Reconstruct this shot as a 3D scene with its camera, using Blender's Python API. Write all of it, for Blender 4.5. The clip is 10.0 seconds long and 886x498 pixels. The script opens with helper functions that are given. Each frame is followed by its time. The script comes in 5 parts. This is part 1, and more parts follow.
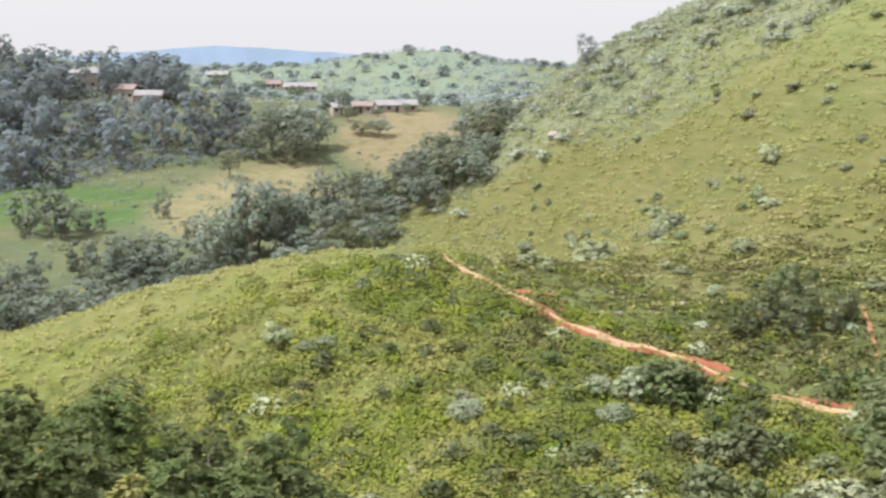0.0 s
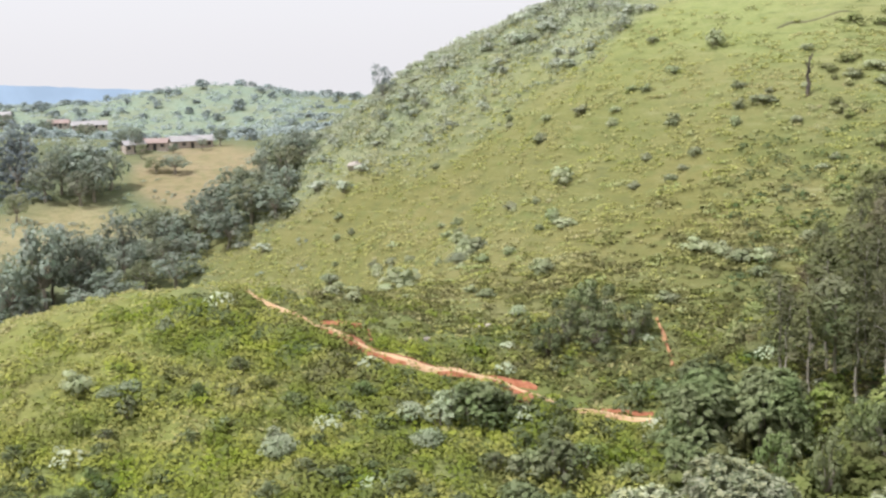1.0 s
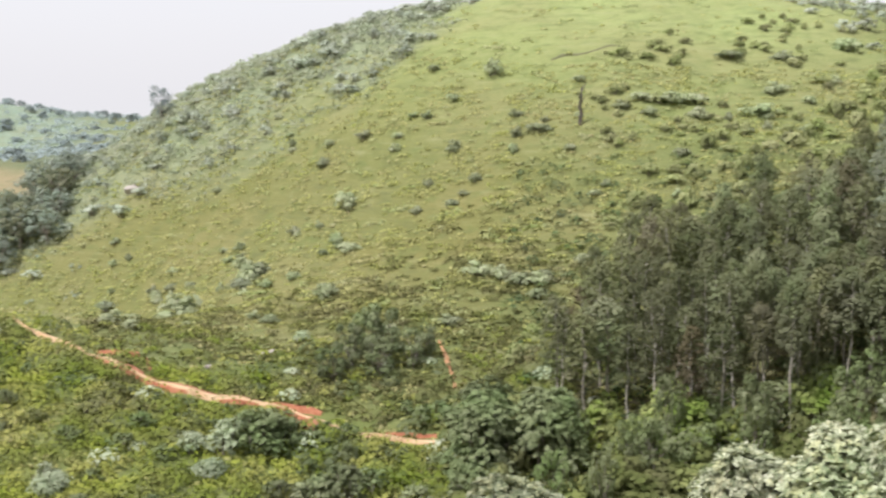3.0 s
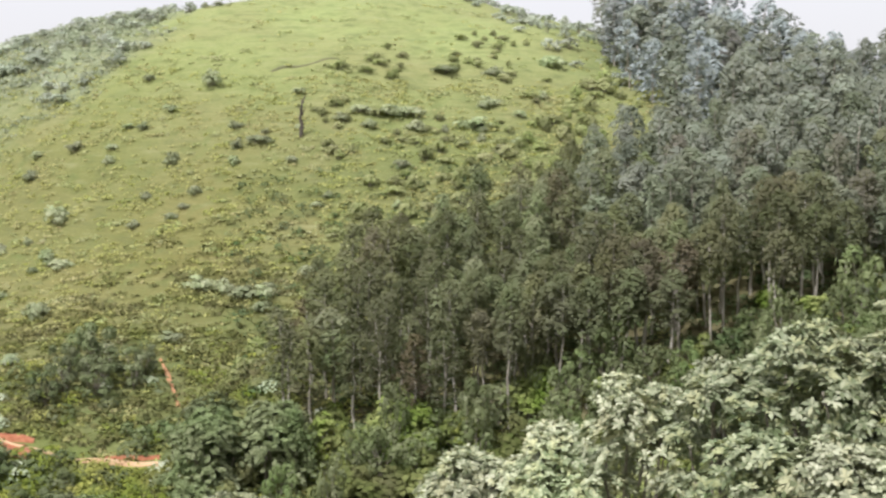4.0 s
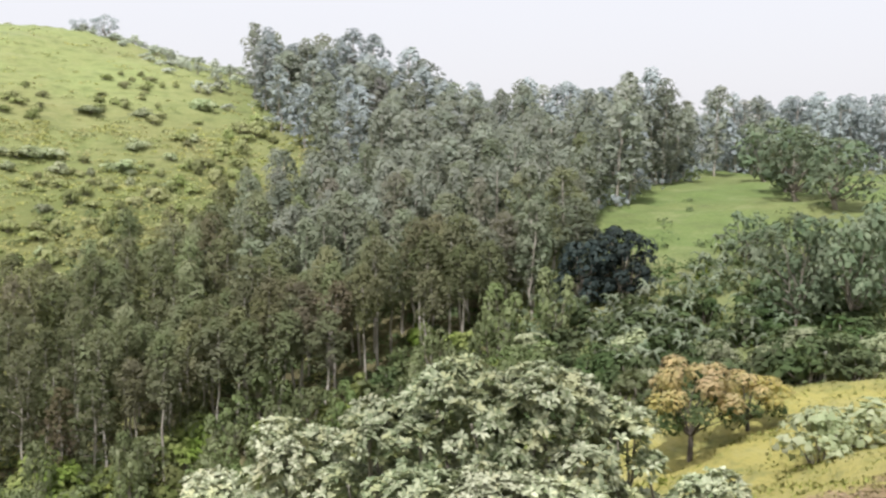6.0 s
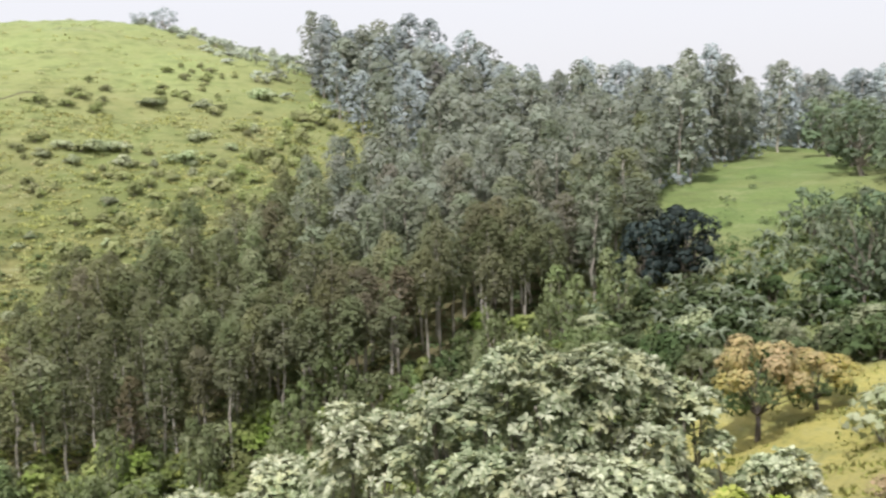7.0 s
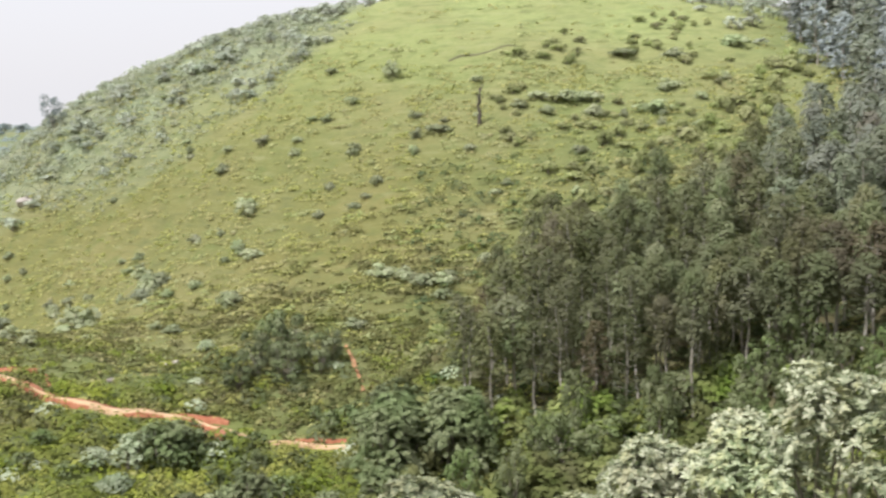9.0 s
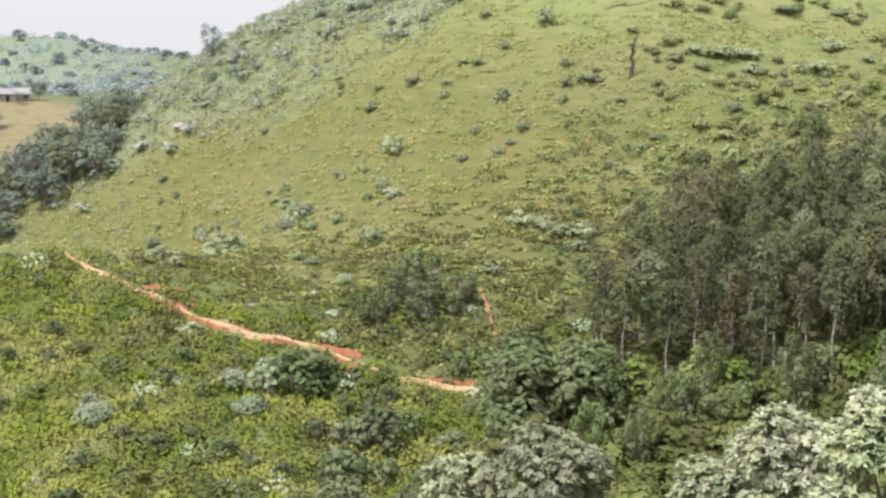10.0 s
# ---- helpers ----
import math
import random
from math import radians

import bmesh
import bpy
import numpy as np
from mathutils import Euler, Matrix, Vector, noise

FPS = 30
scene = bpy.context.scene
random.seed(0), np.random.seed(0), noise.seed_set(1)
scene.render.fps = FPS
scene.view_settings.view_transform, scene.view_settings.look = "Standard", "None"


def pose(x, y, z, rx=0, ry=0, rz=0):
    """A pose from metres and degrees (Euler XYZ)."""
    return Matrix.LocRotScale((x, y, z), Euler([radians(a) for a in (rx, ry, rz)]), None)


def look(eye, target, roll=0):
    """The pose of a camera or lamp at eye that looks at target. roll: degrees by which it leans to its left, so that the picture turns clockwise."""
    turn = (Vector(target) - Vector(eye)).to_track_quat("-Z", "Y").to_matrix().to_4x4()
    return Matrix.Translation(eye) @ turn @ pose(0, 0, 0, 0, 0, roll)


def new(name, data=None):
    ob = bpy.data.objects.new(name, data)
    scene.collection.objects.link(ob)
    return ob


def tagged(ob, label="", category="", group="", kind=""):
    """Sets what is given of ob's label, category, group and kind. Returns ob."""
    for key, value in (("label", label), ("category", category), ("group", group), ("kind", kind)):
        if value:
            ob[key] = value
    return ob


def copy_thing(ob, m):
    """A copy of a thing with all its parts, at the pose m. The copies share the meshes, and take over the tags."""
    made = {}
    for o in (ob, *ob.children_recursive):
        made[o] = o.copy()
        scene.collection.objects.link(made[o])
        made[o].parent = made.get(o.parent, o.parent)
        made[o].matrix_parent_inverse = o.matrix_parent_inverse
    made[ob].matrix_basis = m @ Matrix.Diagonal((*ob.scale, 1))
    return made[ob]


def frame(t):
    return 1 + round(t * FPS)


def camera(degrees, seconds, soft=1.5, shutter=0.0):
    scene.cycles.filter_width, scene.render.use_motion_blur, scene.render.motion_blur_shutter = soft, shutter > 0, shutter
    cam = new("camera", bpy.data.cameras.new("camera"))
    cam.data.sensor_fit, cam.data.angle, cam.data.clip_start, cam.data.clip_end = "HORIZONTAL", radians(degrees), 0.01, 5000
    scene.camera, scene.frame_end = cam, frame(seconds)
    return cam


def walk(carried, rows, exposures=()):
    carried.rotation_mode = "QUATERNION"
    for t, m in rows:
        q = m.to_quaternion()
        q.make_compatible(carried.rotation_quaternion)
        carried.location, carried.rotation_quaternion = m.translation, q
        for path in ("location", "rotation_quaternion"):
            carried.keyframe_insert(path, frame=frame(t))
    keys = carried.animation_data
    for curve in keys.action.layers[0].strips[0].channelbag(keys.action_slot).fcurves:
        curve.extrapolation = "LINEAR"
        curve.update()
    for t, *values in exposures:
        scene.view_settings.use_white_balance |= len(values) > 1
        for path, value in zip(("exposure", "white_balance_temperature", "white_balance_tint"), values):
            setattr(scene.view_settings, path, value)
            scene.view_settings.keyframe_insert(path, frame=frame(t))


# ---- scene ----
cam = camera(42.0, 10.0, 2.5, 0.18)
EYE = 1.6
# seconds, yaw, pitch, roll: somebody stands still and pans
ROWS = [
    (0.00, 0.00, -9.00, 0.00),
    (0.50, -6.21, -7.75, 0.42),
    (1.00, -10.00, -7.62, 1.54),
    (1.50, -13.09, -8.55, 1.84),
    (2.00, -13.32, -8.49, 1.38),
    (2.50, -14.40, -7.81, 1.22),
    (3.00, -20.65, -6.58, 0.50),
    (3.20, -23.93, -6.20, -0.01),
    (4.30, -36.39, -5.81, 0.12),
    (4.50, -37.34, -5.42, -0.18),
    (5.00, -43.27, -5.23, -0.53),
    (5.50, -47.85, -4.16, -0.21),
    (5.70, -49.13, -3.86, -0.39),
    (6.25, -52.45, -4.05, 0.05),
    (6.80, -50.88, -4.65, 0.68),
    (7.00, -48.49, -4.69, 1.28),
    (7.50, -42.17, -4.58, 2.69),
    (8.00, -38.08, -4.51, 2.72),
    (8.50, -33.42, -5.26, 2.79),
    (9.00, -25.61, -6.58, 1.80),
    (9.50, -20.25, -7.08, 1.97),
    (10.00, -18.21, -9.20, -1.27),
]
walk(cam, [(t, pose(0, 0, EYE, 90 + pitch, roll, yaw)) for t, yaw, pitch, roll in ROWS])

# ---------------------------------------------------------------- light
SUN_EL, SUN_AZ = 61.0, -108.0            # degrees; azimuth clockwise from +y
world = bpy.data.worlds.new("hazy_sky")
scene.world = world
world.use_nodes = True
wt = world.node_tree
wt.nodes.clear()
w_out = wt.nodes.new("ShaderNodeOutputWorld")
w_bg = wt.nodes.new("ShaderNodeBackground")
w_sky = wt.nodes.new("ShaderNodeTexSky")
w_sky.sky_type = "NISHITA"
w_sky.sun_disc = False
w_sky.sun_elevation = radians(SUN_EL)
w_sky.sun_rotation = radians(SUN_AZ)
w_sky.air_density, w_sky.dust_density, w_sky.ozone_density = 1.0, 6.0, 1.0
w_mix = wt.nodes.new("ShaderNodeMix")
w_mix.data_type = "RGBA"
w_mix.inputs[0].default_value = 0.66
# thin white cloud over the whole sky, a little brighter towards the horizon
w_xyz = wt.nodes.new("ShaderNodeSeparateXYZ")
w_up = wt.nodes.new("ShaderNodeMapRange")
w_up.inputs[1].default_value, w_up.inputs[2].default_value = 0.12, 1.0
w_up.inputs[3].default_value, w_up.inputs[4].default_value = 1.0, 1.1
w_veil = wt.nodes.new("ShaderNodeVectorMath")
w_veil.operation = "SCALE"
w_veil.inputs[0].default_value = (10.2, 10.15, 10.1)
w_pos = wt.nodes.new("ShaderNodeTexCoord")
wt.links.new(w_pos.outputs["Generated"], w_xyz.inputs[0])
wt.links.new(w_xyz.outputs[2], w_up.inputs[0])
wt.links.new(w_up.outputs[0], w_veil.inputs["Scale"])
wt.links.new(w_veil.outputs[0], w_mix.inputs[7])
wt.links.new(w_sky.outputs[0], w_mix.inputs[6])
wt.links.new(w_mix.outputs[2], w_bg.inputs[0])
w_bg.inputs[1].default_value = 0.112
wt.links.new(w_bg.outputs[0], w_out.inputs[0])

sun_data = bpy.data.lights.new("sun", "SUN")
sun_data.energy, sun_data.angle, sun_data.color = 4.7, radians(2.0), (0.985, 0.98, 0.945)
sun = new("sun", sun_data)
sa, se = radians(SUN_AZ), radians(SUN_EL)
sun.matrix_world = look((300 * math.sin(sa) * math.cos(se), 300 * math.cos(sa) * math.cos(se), 300 * math.sin(se)), (0, 0, 0))
scene.view_settings.exposure = 0.12
scene.view_settings.use_white_balance = True
scene.view_settings.white_balance_temperature, scene.view_settings.white_balance_tint = 6300, 14

# ---------------------------------------------------------------- materials


def nodes_of(name):
    m = bpy.data.materials.new(name)
    m.use_nodes = True
    t = m.node_tree
    t.nodes.clear()
    out = t.nodes.new("ShaderNodeOutputMaterial")
    return m, t, out


def mix_col(t, fac, a, b, blend="MIX"):
    n = t.nodes.new("ShaderNodeMix")
    n.data_type, n.blend_type = "RGBA", blend
    for i, v in ((0, fac), (6, a), (7, b)):
        if isinstance(v, (tuple, float, int)):
            n.inputs[i].default_value = (*v, 1) if isinstance(v, tuple) else v
        else:
            t.links.new(v, n.inputs[i])
    return n.outputs[2]


def noise_tex(t, scale, detail=4.0, rough=0.6):
    n = t.nodes.new("ShaderNodeTexNoise")
    n.inputs["Scale"].default_value, n.inputs["Detail"].default_value = scale, detail
    n.inputs["Roughness"].default_value = rough
    g = t.nodes.new("ShaderNodeNewGeometry")
    t.links.new(g.outputs["Position"], n.inputs["Vector"])
    return n.outputs[0]


def contour_noise(t, along, up):
    """Streaks that follow the contour lines of a slope, like the treads that cattle leave."""
    n = t.nodes.new("ShaderNodeTexNoise")
    n.inputs["Scale"].default_value, n.inputs["Detail"].default_value, n.inputs["Roughness"].default_value = 1.0, 4.0, 0.65
    g = t.nodes.new("ShaderNodeNewGeometry")
    v = t.nodes.new("ShaderNodeVectorMath")
    v.operation = "MULTIPLY"
    v.inputs[1].default_value = (along, along, up)
    t.links.new(g.outputs["Position"], v.inputs[0])
    t.links.new(v.outputs[0], n.inputs["Vector"])
    return n.outputs[0]


def ramp(t, fac, lo, hi, a=0.0, b=1.0):
    n = t.nodes.new("ShaderNodeMapRange")
    t.links.new(fac, n.inputs[0])
    for i, v in enumerate((lo, hi, a, b)):
        n.inputs[i + 1].default_value = v
    return n.outputs[0]


def leaf_mat(name, c1, c2, rough=0.65, see=0.35, spec=0.06, c3=None, share=0.15, odd=None):
    """Leaves: two greens mixed leaf by leaf, whole plants a little lighter or darker, some leaves of a third colour."""
    m, t, out = nodes_of(name)
    geo = t.nodes.new("ShaderNodeNewGeometry")
    info = t.nodes.new("ShaderNodeObjectInfo")
    col = mix_col(t, geo.outputs["Random Per Island"], c1, c2)
    if c3:
        n = noise_tex(t, 1.1, 2)
        f = t.nodes.new("ShaderNodeMath")
        f.operation = "MULTIPLY_ADD"
        t.links.new(geo.outputs["Random Per Island"], f.inputs[0])
        f.inputs[1].default_value = 0.25
        t.links.new(n, f.inputs[2])
        col = mix_col(t, ramp(t, f.outputs[0], 0.75 - share, 0.85 - share), col, c3)
    if odd:
        col = mix_col(t, ramp(t, info.outputs["Random"], 0.86, 0.96, 0.0, 0.8), col, odd)
        col = mix_col(t, ramp(t, info.outputs["Random"], 0.22, 0.10, 0.0, 0.7), col, (0.20, 0.205, 0.10))
    hsv = t.nodes.new("ShaderNodeHueSaturation")
    t.links.new(col, hsv.inputs["Color"])
    wn = t.nodes.new("ShaderNodeTexWhiteNoise")
    wn.noise_dimensions = "1D"
    t.links.new(info.outputs["Random"], wn.inputs["W"])
    t.links.new(ramp(t, wn.outputs[0], 0, 1, 0.72, 1.3), hsv.inputs["Value"])
    n2 = noise_tex(t, 0.23, 2)
    t.links.new(ramp(t, n2, 0.3, 0.7, 0.475, 0.52), hsv.inputs["Hue"])
    t.links.new(ramp(t, n2, 0.3, 0.7, 0.8, 1.1), hsv.inputs["Saturation"])
    p = t.nodes.new("ShaderNodeBsdfPrincipled")
    p.inputs["Roughness"].default_value = rough
    p.inputs["Specular IOR Level"].default_value = spec
    t.links.new(hsv.outputs[0], p.inputs["Base Color"])
    tr = t.nodes.new("ShaderNodeBsdfTranslucent")
    t.links.new(mix_col(t, 0.35, hsv.outputs[0], (0.21, 0.215, 0.065)), tr.inputs[0])
    mx = t.nodes.new("ShaderNodeMixShader")
    mx.inputs[0].default_value = see
    t.links.new(p.outputs[0], mx.inputs[1])
    t.links.new(tr.outputs[0], mx.inputs[2])
    t.links.new(mx.outputs[0], out.inputs[0])
    return m


def plain_mat(name, c1, c2, scale=3.0, rough=0.85, bump=0.3, fine=24.0, metal=0.0):
    """Earth, bark, stone, paint: two colours in patches, fine grain and a little relief."""
    m, t, out = nodes_of(name)
    p = t.nodes.new("ShaderNodeBsdfPrincipled")
    big, small = noise_tex(t, scale, 5), noise_tex(t, fine, 3)
    col = mix_col(t, ramp(t, big, 0.35, 0.65), c1, c2)
    col = mix_col(t, ramp(t, small, 0.3, 0.7, 0.0, 0.45), col, tuple(0.6 * v for v in c1))
    t.links.new(col, p.inputs["Base Color"])
    p.inputs["Roughness"].default_value, p.inputs["Metallic"].default_value = rough, metal
    b = t.nodes.new("ShaderNodeBump")
    b.inputs["Strength"].default_value, b.inputs["Distance"].default_value = bump, 0.05
    t.links.new(small, b.inputs["Height"])
    t.links.new(b.outputs[0], p.inputs["Normal"])
    t.links.new(p.outputs[0], out.inputs[0])
    return m


def ground_mat():
    """Grass sward: the tint of each field and slope, broken up by dry, bare and lush patches."""
    m, t, out = nodes_of("grass_ground")
    p = t.nodes.new("ShaderNodeBsdfPrincipled")
    at = t.nodes.new("ShaderNodeAttribute")
    at.attribute_name = "tint"
    col = at.outputs[0]
    wide, mid, fine = noise_tex(t, 0.06, 4), noise_tex(t, 0.45, 5), noise_tex(t, 2.6, 4, 0.7)
    col = mix_col(t, ramp(t, wide, 0.4, 0.68, 0.0, 0.45), col, (0.20, 0.175, 0.08))
    col = mix_col(t, ramp(t, mid, 0.5, 0.72, 0.0, 0.55), col, (0.085, 0.12, 0.035))
    col = mix_col(t, ramp(t, fine, 0.52, 0.68, 0.0, 0.4), col, (0.08, 0.1, 0.034))
    col = mix_col(t, ramp(t, fine, 0.46, 0.30, 0.0, 0.3), col, (0.27, 0.27, 0.13))
    tread = contour_noise(t, 0.24, 1.9)
    col = mix_col(t, ramp(t, tread, 0.53, 0.72, 0.0, 0.55), col, (0.08, 0.095, 0.04))
    col = mix_col(t, ramp(t, tread, 0.45, 0.30, 0.0, 0.35), col, (0.26, 0.26, 0.14))
    t.links.new(col, p.inputs["Base Color"])
    p.inputs["Roughness"].default_value = 0.9
    p.inputs["Specular IOR Level"].default_value = 0.15
    b = t.nodes.new("ShaderNodeBump")
    b.inputs["Strength"].default_value, b.inputs["Distance"].default_value = 0.6, 0.5
    t.links.new(tread, b.inputs["Height"])
    t.links.new(b.outputs[0], p.inputs["Normal"])
    t.links.new(p.outputs[0], out.inputs[0])
    return m


M_GROUND = ground_mat()
M_PATH = plain_mat("trodden_red_earth", (0.50, 0.31, 0.165), (0.58, 0.42, 0.26), 0.9, 0.95, 0.5, 7)
M_TRAIL = plain_mat("eroded_orange_earth", (0.36, 0.16, 0.075), (0.44, 0.25, 0.13), 0.9, 0.95, 0.5, 7)
# dark colour for the shadow under the terrace's small bank
M_EDGESHADE = plain_mat("bank_shadow_colour", (0.10, 0.105, 0.045), (0.15, 0.14, 0.07), 1.2, 0.95, 0.5, 9)
M_CLAY = plain_mat("bare_red_clay", (0.29, 0.095, 0.045), (0.42, 0.19, 0.10), 1.8, 0.95, 0.8, 5)
M_ROCK = plain_mat("pale_rock", (0.34, 0.30, 0.26), (0.5, 0.45, 0.40), 1.5, 0.85, 0.8, 9)
M_BARK = plain_mat("grey_bark", (0.20, 0.17, 0.13), (0.34, 0.30, 0.25), 1.2, 0.9, 0.6, 14)
M_PALEBARK = plain_mat("pale_eucalyptus_bark", (0.32, 0.285, 0.23), (0.50, 0.46, 0.40), 1.0, 0.8, 0.4, 10)
M_DEAD = plain_mat("dead_wood", (0.06, 0.05, 0.04), (0.11, 0.09, 0.07), 2.0, 0.95, 0.6, 12)
M_EUC = leaf_mat("eucalyptus_leaf", (0.195, 0.222, 0.118), (0.235, 0.26, 0.142), 0.7, 0.5, 0.04, odd=(0.185, 0.16, 0.10))
# for brownish trees, and for front trees whose shade is in the colour
M_EUCDARK = leaf_mat("brownish_shaded_eucalyptus_leaf", (0.112, 0.125, 0.064), (0.15, 0.16, 0.084), 0.7, 0.45, 0.04, odd=(0.14, 0.10, 0.07))
# greyer and bluer with distance: haze is put into these leaf colours
M_EUCHAZY = leaf_mat("slightly_hazed_eucalyptus_leaf", (0.215, 0.248, 0.165), (0.262, 0.292, 0.20), 0.7, 0.5, 0.04, odd=(0.22, 0.20, 0.16))
M_EUCMID = leaf_mat("hazed_eucalyptus_leaf", (0.255, 0.282, 0.22), (0.30, 0.326, 0.262), 0.7, 0.5, 0.04)
M_EUCFAR = leaf_mat("far_hazed_eucalyptus_leaf", (0.37, 0.42, 0.425), (0.43, 0.48, 0.485), 0.7, 0.5, 0.04, odd=(0.28, 0.26, 0.23))
# bluish leaves of far wood and slopes: haze put into the colour
M_WOODHAZE = leaf_mat("haze_blued_wood_leaf", (0.175, 0.215, 0.235), (0.245, 0.285, 0.31), 0.7, 0.5, 0.1)
M_FARHAZE = leaf_mat("haze_blued_far_leaf", (0.27, 0.33, 0.335), (0.36, 0.42, 0.425), 0.7, 0.45)
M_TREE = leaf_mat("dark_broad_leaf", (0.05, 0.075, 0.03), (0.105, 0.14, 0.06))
M_LOOSE = leaf_mat("loose_shrub_leaf", (0.055, 0.08, 0.028), (0.15, 0.18, 0.07), 0.55, 0.25)
M_GROVE = leaf_mat("thicket_leaf", (0.13, 0.165, 0.125), (0.22, 0.255, 0.20))
M_OLIVE = leaf_mat("olive_green_leaf", (0.105, 0.145, 0.085), (0.175, 0.215, 0.13), 0.6, 0.35)
M_BUSH = leaf_mat("bush_leaf", (0.12, 0.145, 0.045), (0.20, 0.22, 0.075))
# grey-green flank leaves, made paler: haze over the flank is in the colour
M_GREYBUSH = leaf_mat("haze_paled_grey_green_bush_leaf", (0.37, 0.415, 0.32), (0.51, 0.55, 0.445), 0.6, 0.45)
M_FLANK = leaf_mat("haze_paled_flank_leaf", (0.32, 0.36, 0.24), (0.47, 0.51, 0.37), 0.6, 0.45)
M_PALE = leaf_mat("pale_downy_leaf", (0.27, 0.32, 0.19), (0.46, 0.51, 0.35), 0.5, 0.4)
M_YOUNG = leaf_mat("young_tree_leaf", (0.115, 0.15, 0.055), (0.195, 0.23, 0.105), 0.5, 0.35, 0.12)
M_HILLBUSH = leaf_mat("hillside_bush_leaf", (0.30, 0.345, 0.19), (0.45, 0.485, 0.30), 0.6, 0.5)
M_VALLEY = leaf_mat("valley_tree_leaf", (0.205, 0.25, 0.195), (0.29, 0.335, 0.275), see=0.45, odd=(0.20, 0.21, 0.15))
M_SCRUB = leaf_mat("hill_scrub_leaf", (0.27, 0.305, 0.12), (0.40, 0.425, 0.20), 0.6, 0.48)
M_LUSH = leaf_mat("lush_green_leaf", (0.15, 0.185, 0.034), (0.21, 0.243, 0.047), see=0.28)
M_BRIGHT = leaf_mat("bright_yellow_green_leaf", (0.24, 0.265, 0.05), (0.305, 0.325, 0.066), see=0.28)
M_VINE = leaf_mat("vine_leaf", (0.16, 0.225, 0.045), (0.27, 0.33, 0.09))
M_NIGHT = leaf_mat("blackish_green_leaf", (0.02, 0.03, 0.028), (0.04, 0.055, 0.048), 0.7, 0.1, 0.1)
M_RANK = leaf_mat("rank_grass_blade", (0.13, 0.145, 0.04), (0.21, 0.208, 0.07), 0.7, 0.3, 0.1)
# grey-green leaves; the sky's sheen is put into the pale leaf tone
M_GLOSSY = leaf_mat("sheen_paled_grey_green_leaf", (0.13, 0.165, 0.075), (0.54, 0.565, 0.385), 0.5, 0.26, 0.2, (0.43, 0.44, 0.245), 0.08)
M_MANGO = leaf_mat("flushing_orange_leaf", (0.33, 0.295, 0.12), (0.47, 0.36, 0.155), 0.5, 0.35, 0.12)
M_BANANA = leaf_mat("banana_leaf", (0.14, 0.175, 0.11), (0.25, 0.285, 0.19))
M_GRASS = leaf_mat("tussock_blade", (0.30, 0.31, 0.10), (0.42, 0.41, 0.165), 0.7, 0.5, 0.05)
M_WEED = leaf_mat("yellow_green_weed", (0.22, 0.27, 0.05), (0.40, 0.38, 0.12), 0.45, 0.3)
M_DRY = leaf_mat("dry_brown_leaf", (0.21, 0.18, 0.08), (0.34, 0.25, 0.13), 0.6, 0.25)
M_DEEP = leaf_mat("deep_green_leaf", (0.09, 0.12, 0.048), (0.205, 0.24, 0.115), 0.5, 0.25, 0.12)
M_ROOF = plain_mat("sheet_metal_roof", (0.27, 0.26, 0.26), (0.38, 0.36, 0.355), 0.4, 0.6, 0.1, 3)
M_RUST = plain_mat("rusty_roof", (0.26, 0.185, 0.16), (0.33, 0.26, 0.235), 0.5, 0.7, 0.1, 3)
M_WALL = plain_mat("house_plaster", (0.42, 0.34, 0.28), (0.55, 0.49, 0.44), 0.5, 0.9, 0.1, 4)
M_DARK = plain_mat("dark_opening", (0.03, 0.03, 0.035), (0.05, 0.05, 0.05), 1.0, 0.4, 0.1)
M_POST = plain_mat("whitewashed_post", (0.62, 0.60, 0.55), (0.75, 0.73, 0.68), 3.0, 0.8, 0.2)

# ---------------------------------------------------------------- the lie of the land
MOUNDS = []


def mound(x, y, high, wide):
    MOUNDS.append((x, y, high, wide))


# the great hill with its left shoulder and the saddle to the wood
mound(117, 195, 6.5, 75)
mound(119, 199, 12.8, 34)
mound(46, 184, 24.5, 45)
mound(5, 150, -21.0, 30)
mound(-22, 102, 2.4, 24)
mound(-32, 79, -20.9, 26)
mound(122, 126, 5.3, 40)
mound(152, 88, -5.7, 45)
mound(41, 113, -2.8, 38)
mound(77, 85, -10.0, 32)
mound(0, 60, 15.2, 40)
mound(27, 48, -29.0, 34)
mound(42, 23, 8.6, 26)
mound(84, 45, 11.3, 34)
mound(80, 8, -18.2, 40)
mound(-27, 48, -19.2, 45)
mound(12, -69, -1.2, 60)
mound(0, -160, 34.2, 120)
mound(-40, 186, -12.9, 60)
mound(-116, 404, 4.2, 90)
mound(-13, 380, -3.5, 70)
mound(-11, 640, 3.0, 70)
mound(-29, 278, -7.7, 60)
mound(-189, 270, -22.7, 120)
mound(233, 233, 8.6, 90)
mound(197, 35, 5.4, 70)
mound(52, 295, -2.7, 70)
mound(-141, 51, -5.6, 100)
mound(141, -51, -8.2, 90)
mound(2, 22, 8.7, 16)
mound(-9, 100, 14.1, 22)
mound(18, 103, -7.0, 22)
mound(-99, 273, -5.4, 50)
mound(-47, 337, 2.2, 50)
mound(-56, 223, 14.0, 45)
mound(9, 260, -16.7, 50)
mound(-62, 169, -16.5, 50)
mound(-33, 479, -12.1, 70)
mound(-187, 464, 12.0, 90)
mound(24, 199, 5.7, 24)
mound(-4, 125, -1.1, 18)
mound(-37, 97, 4.2, 18)
mound(-9, 165, 0.6, 24)
mound(77, 190, -4.2, 25)
BASE = -0.23
mound(-85, 540, -7.0, 60)
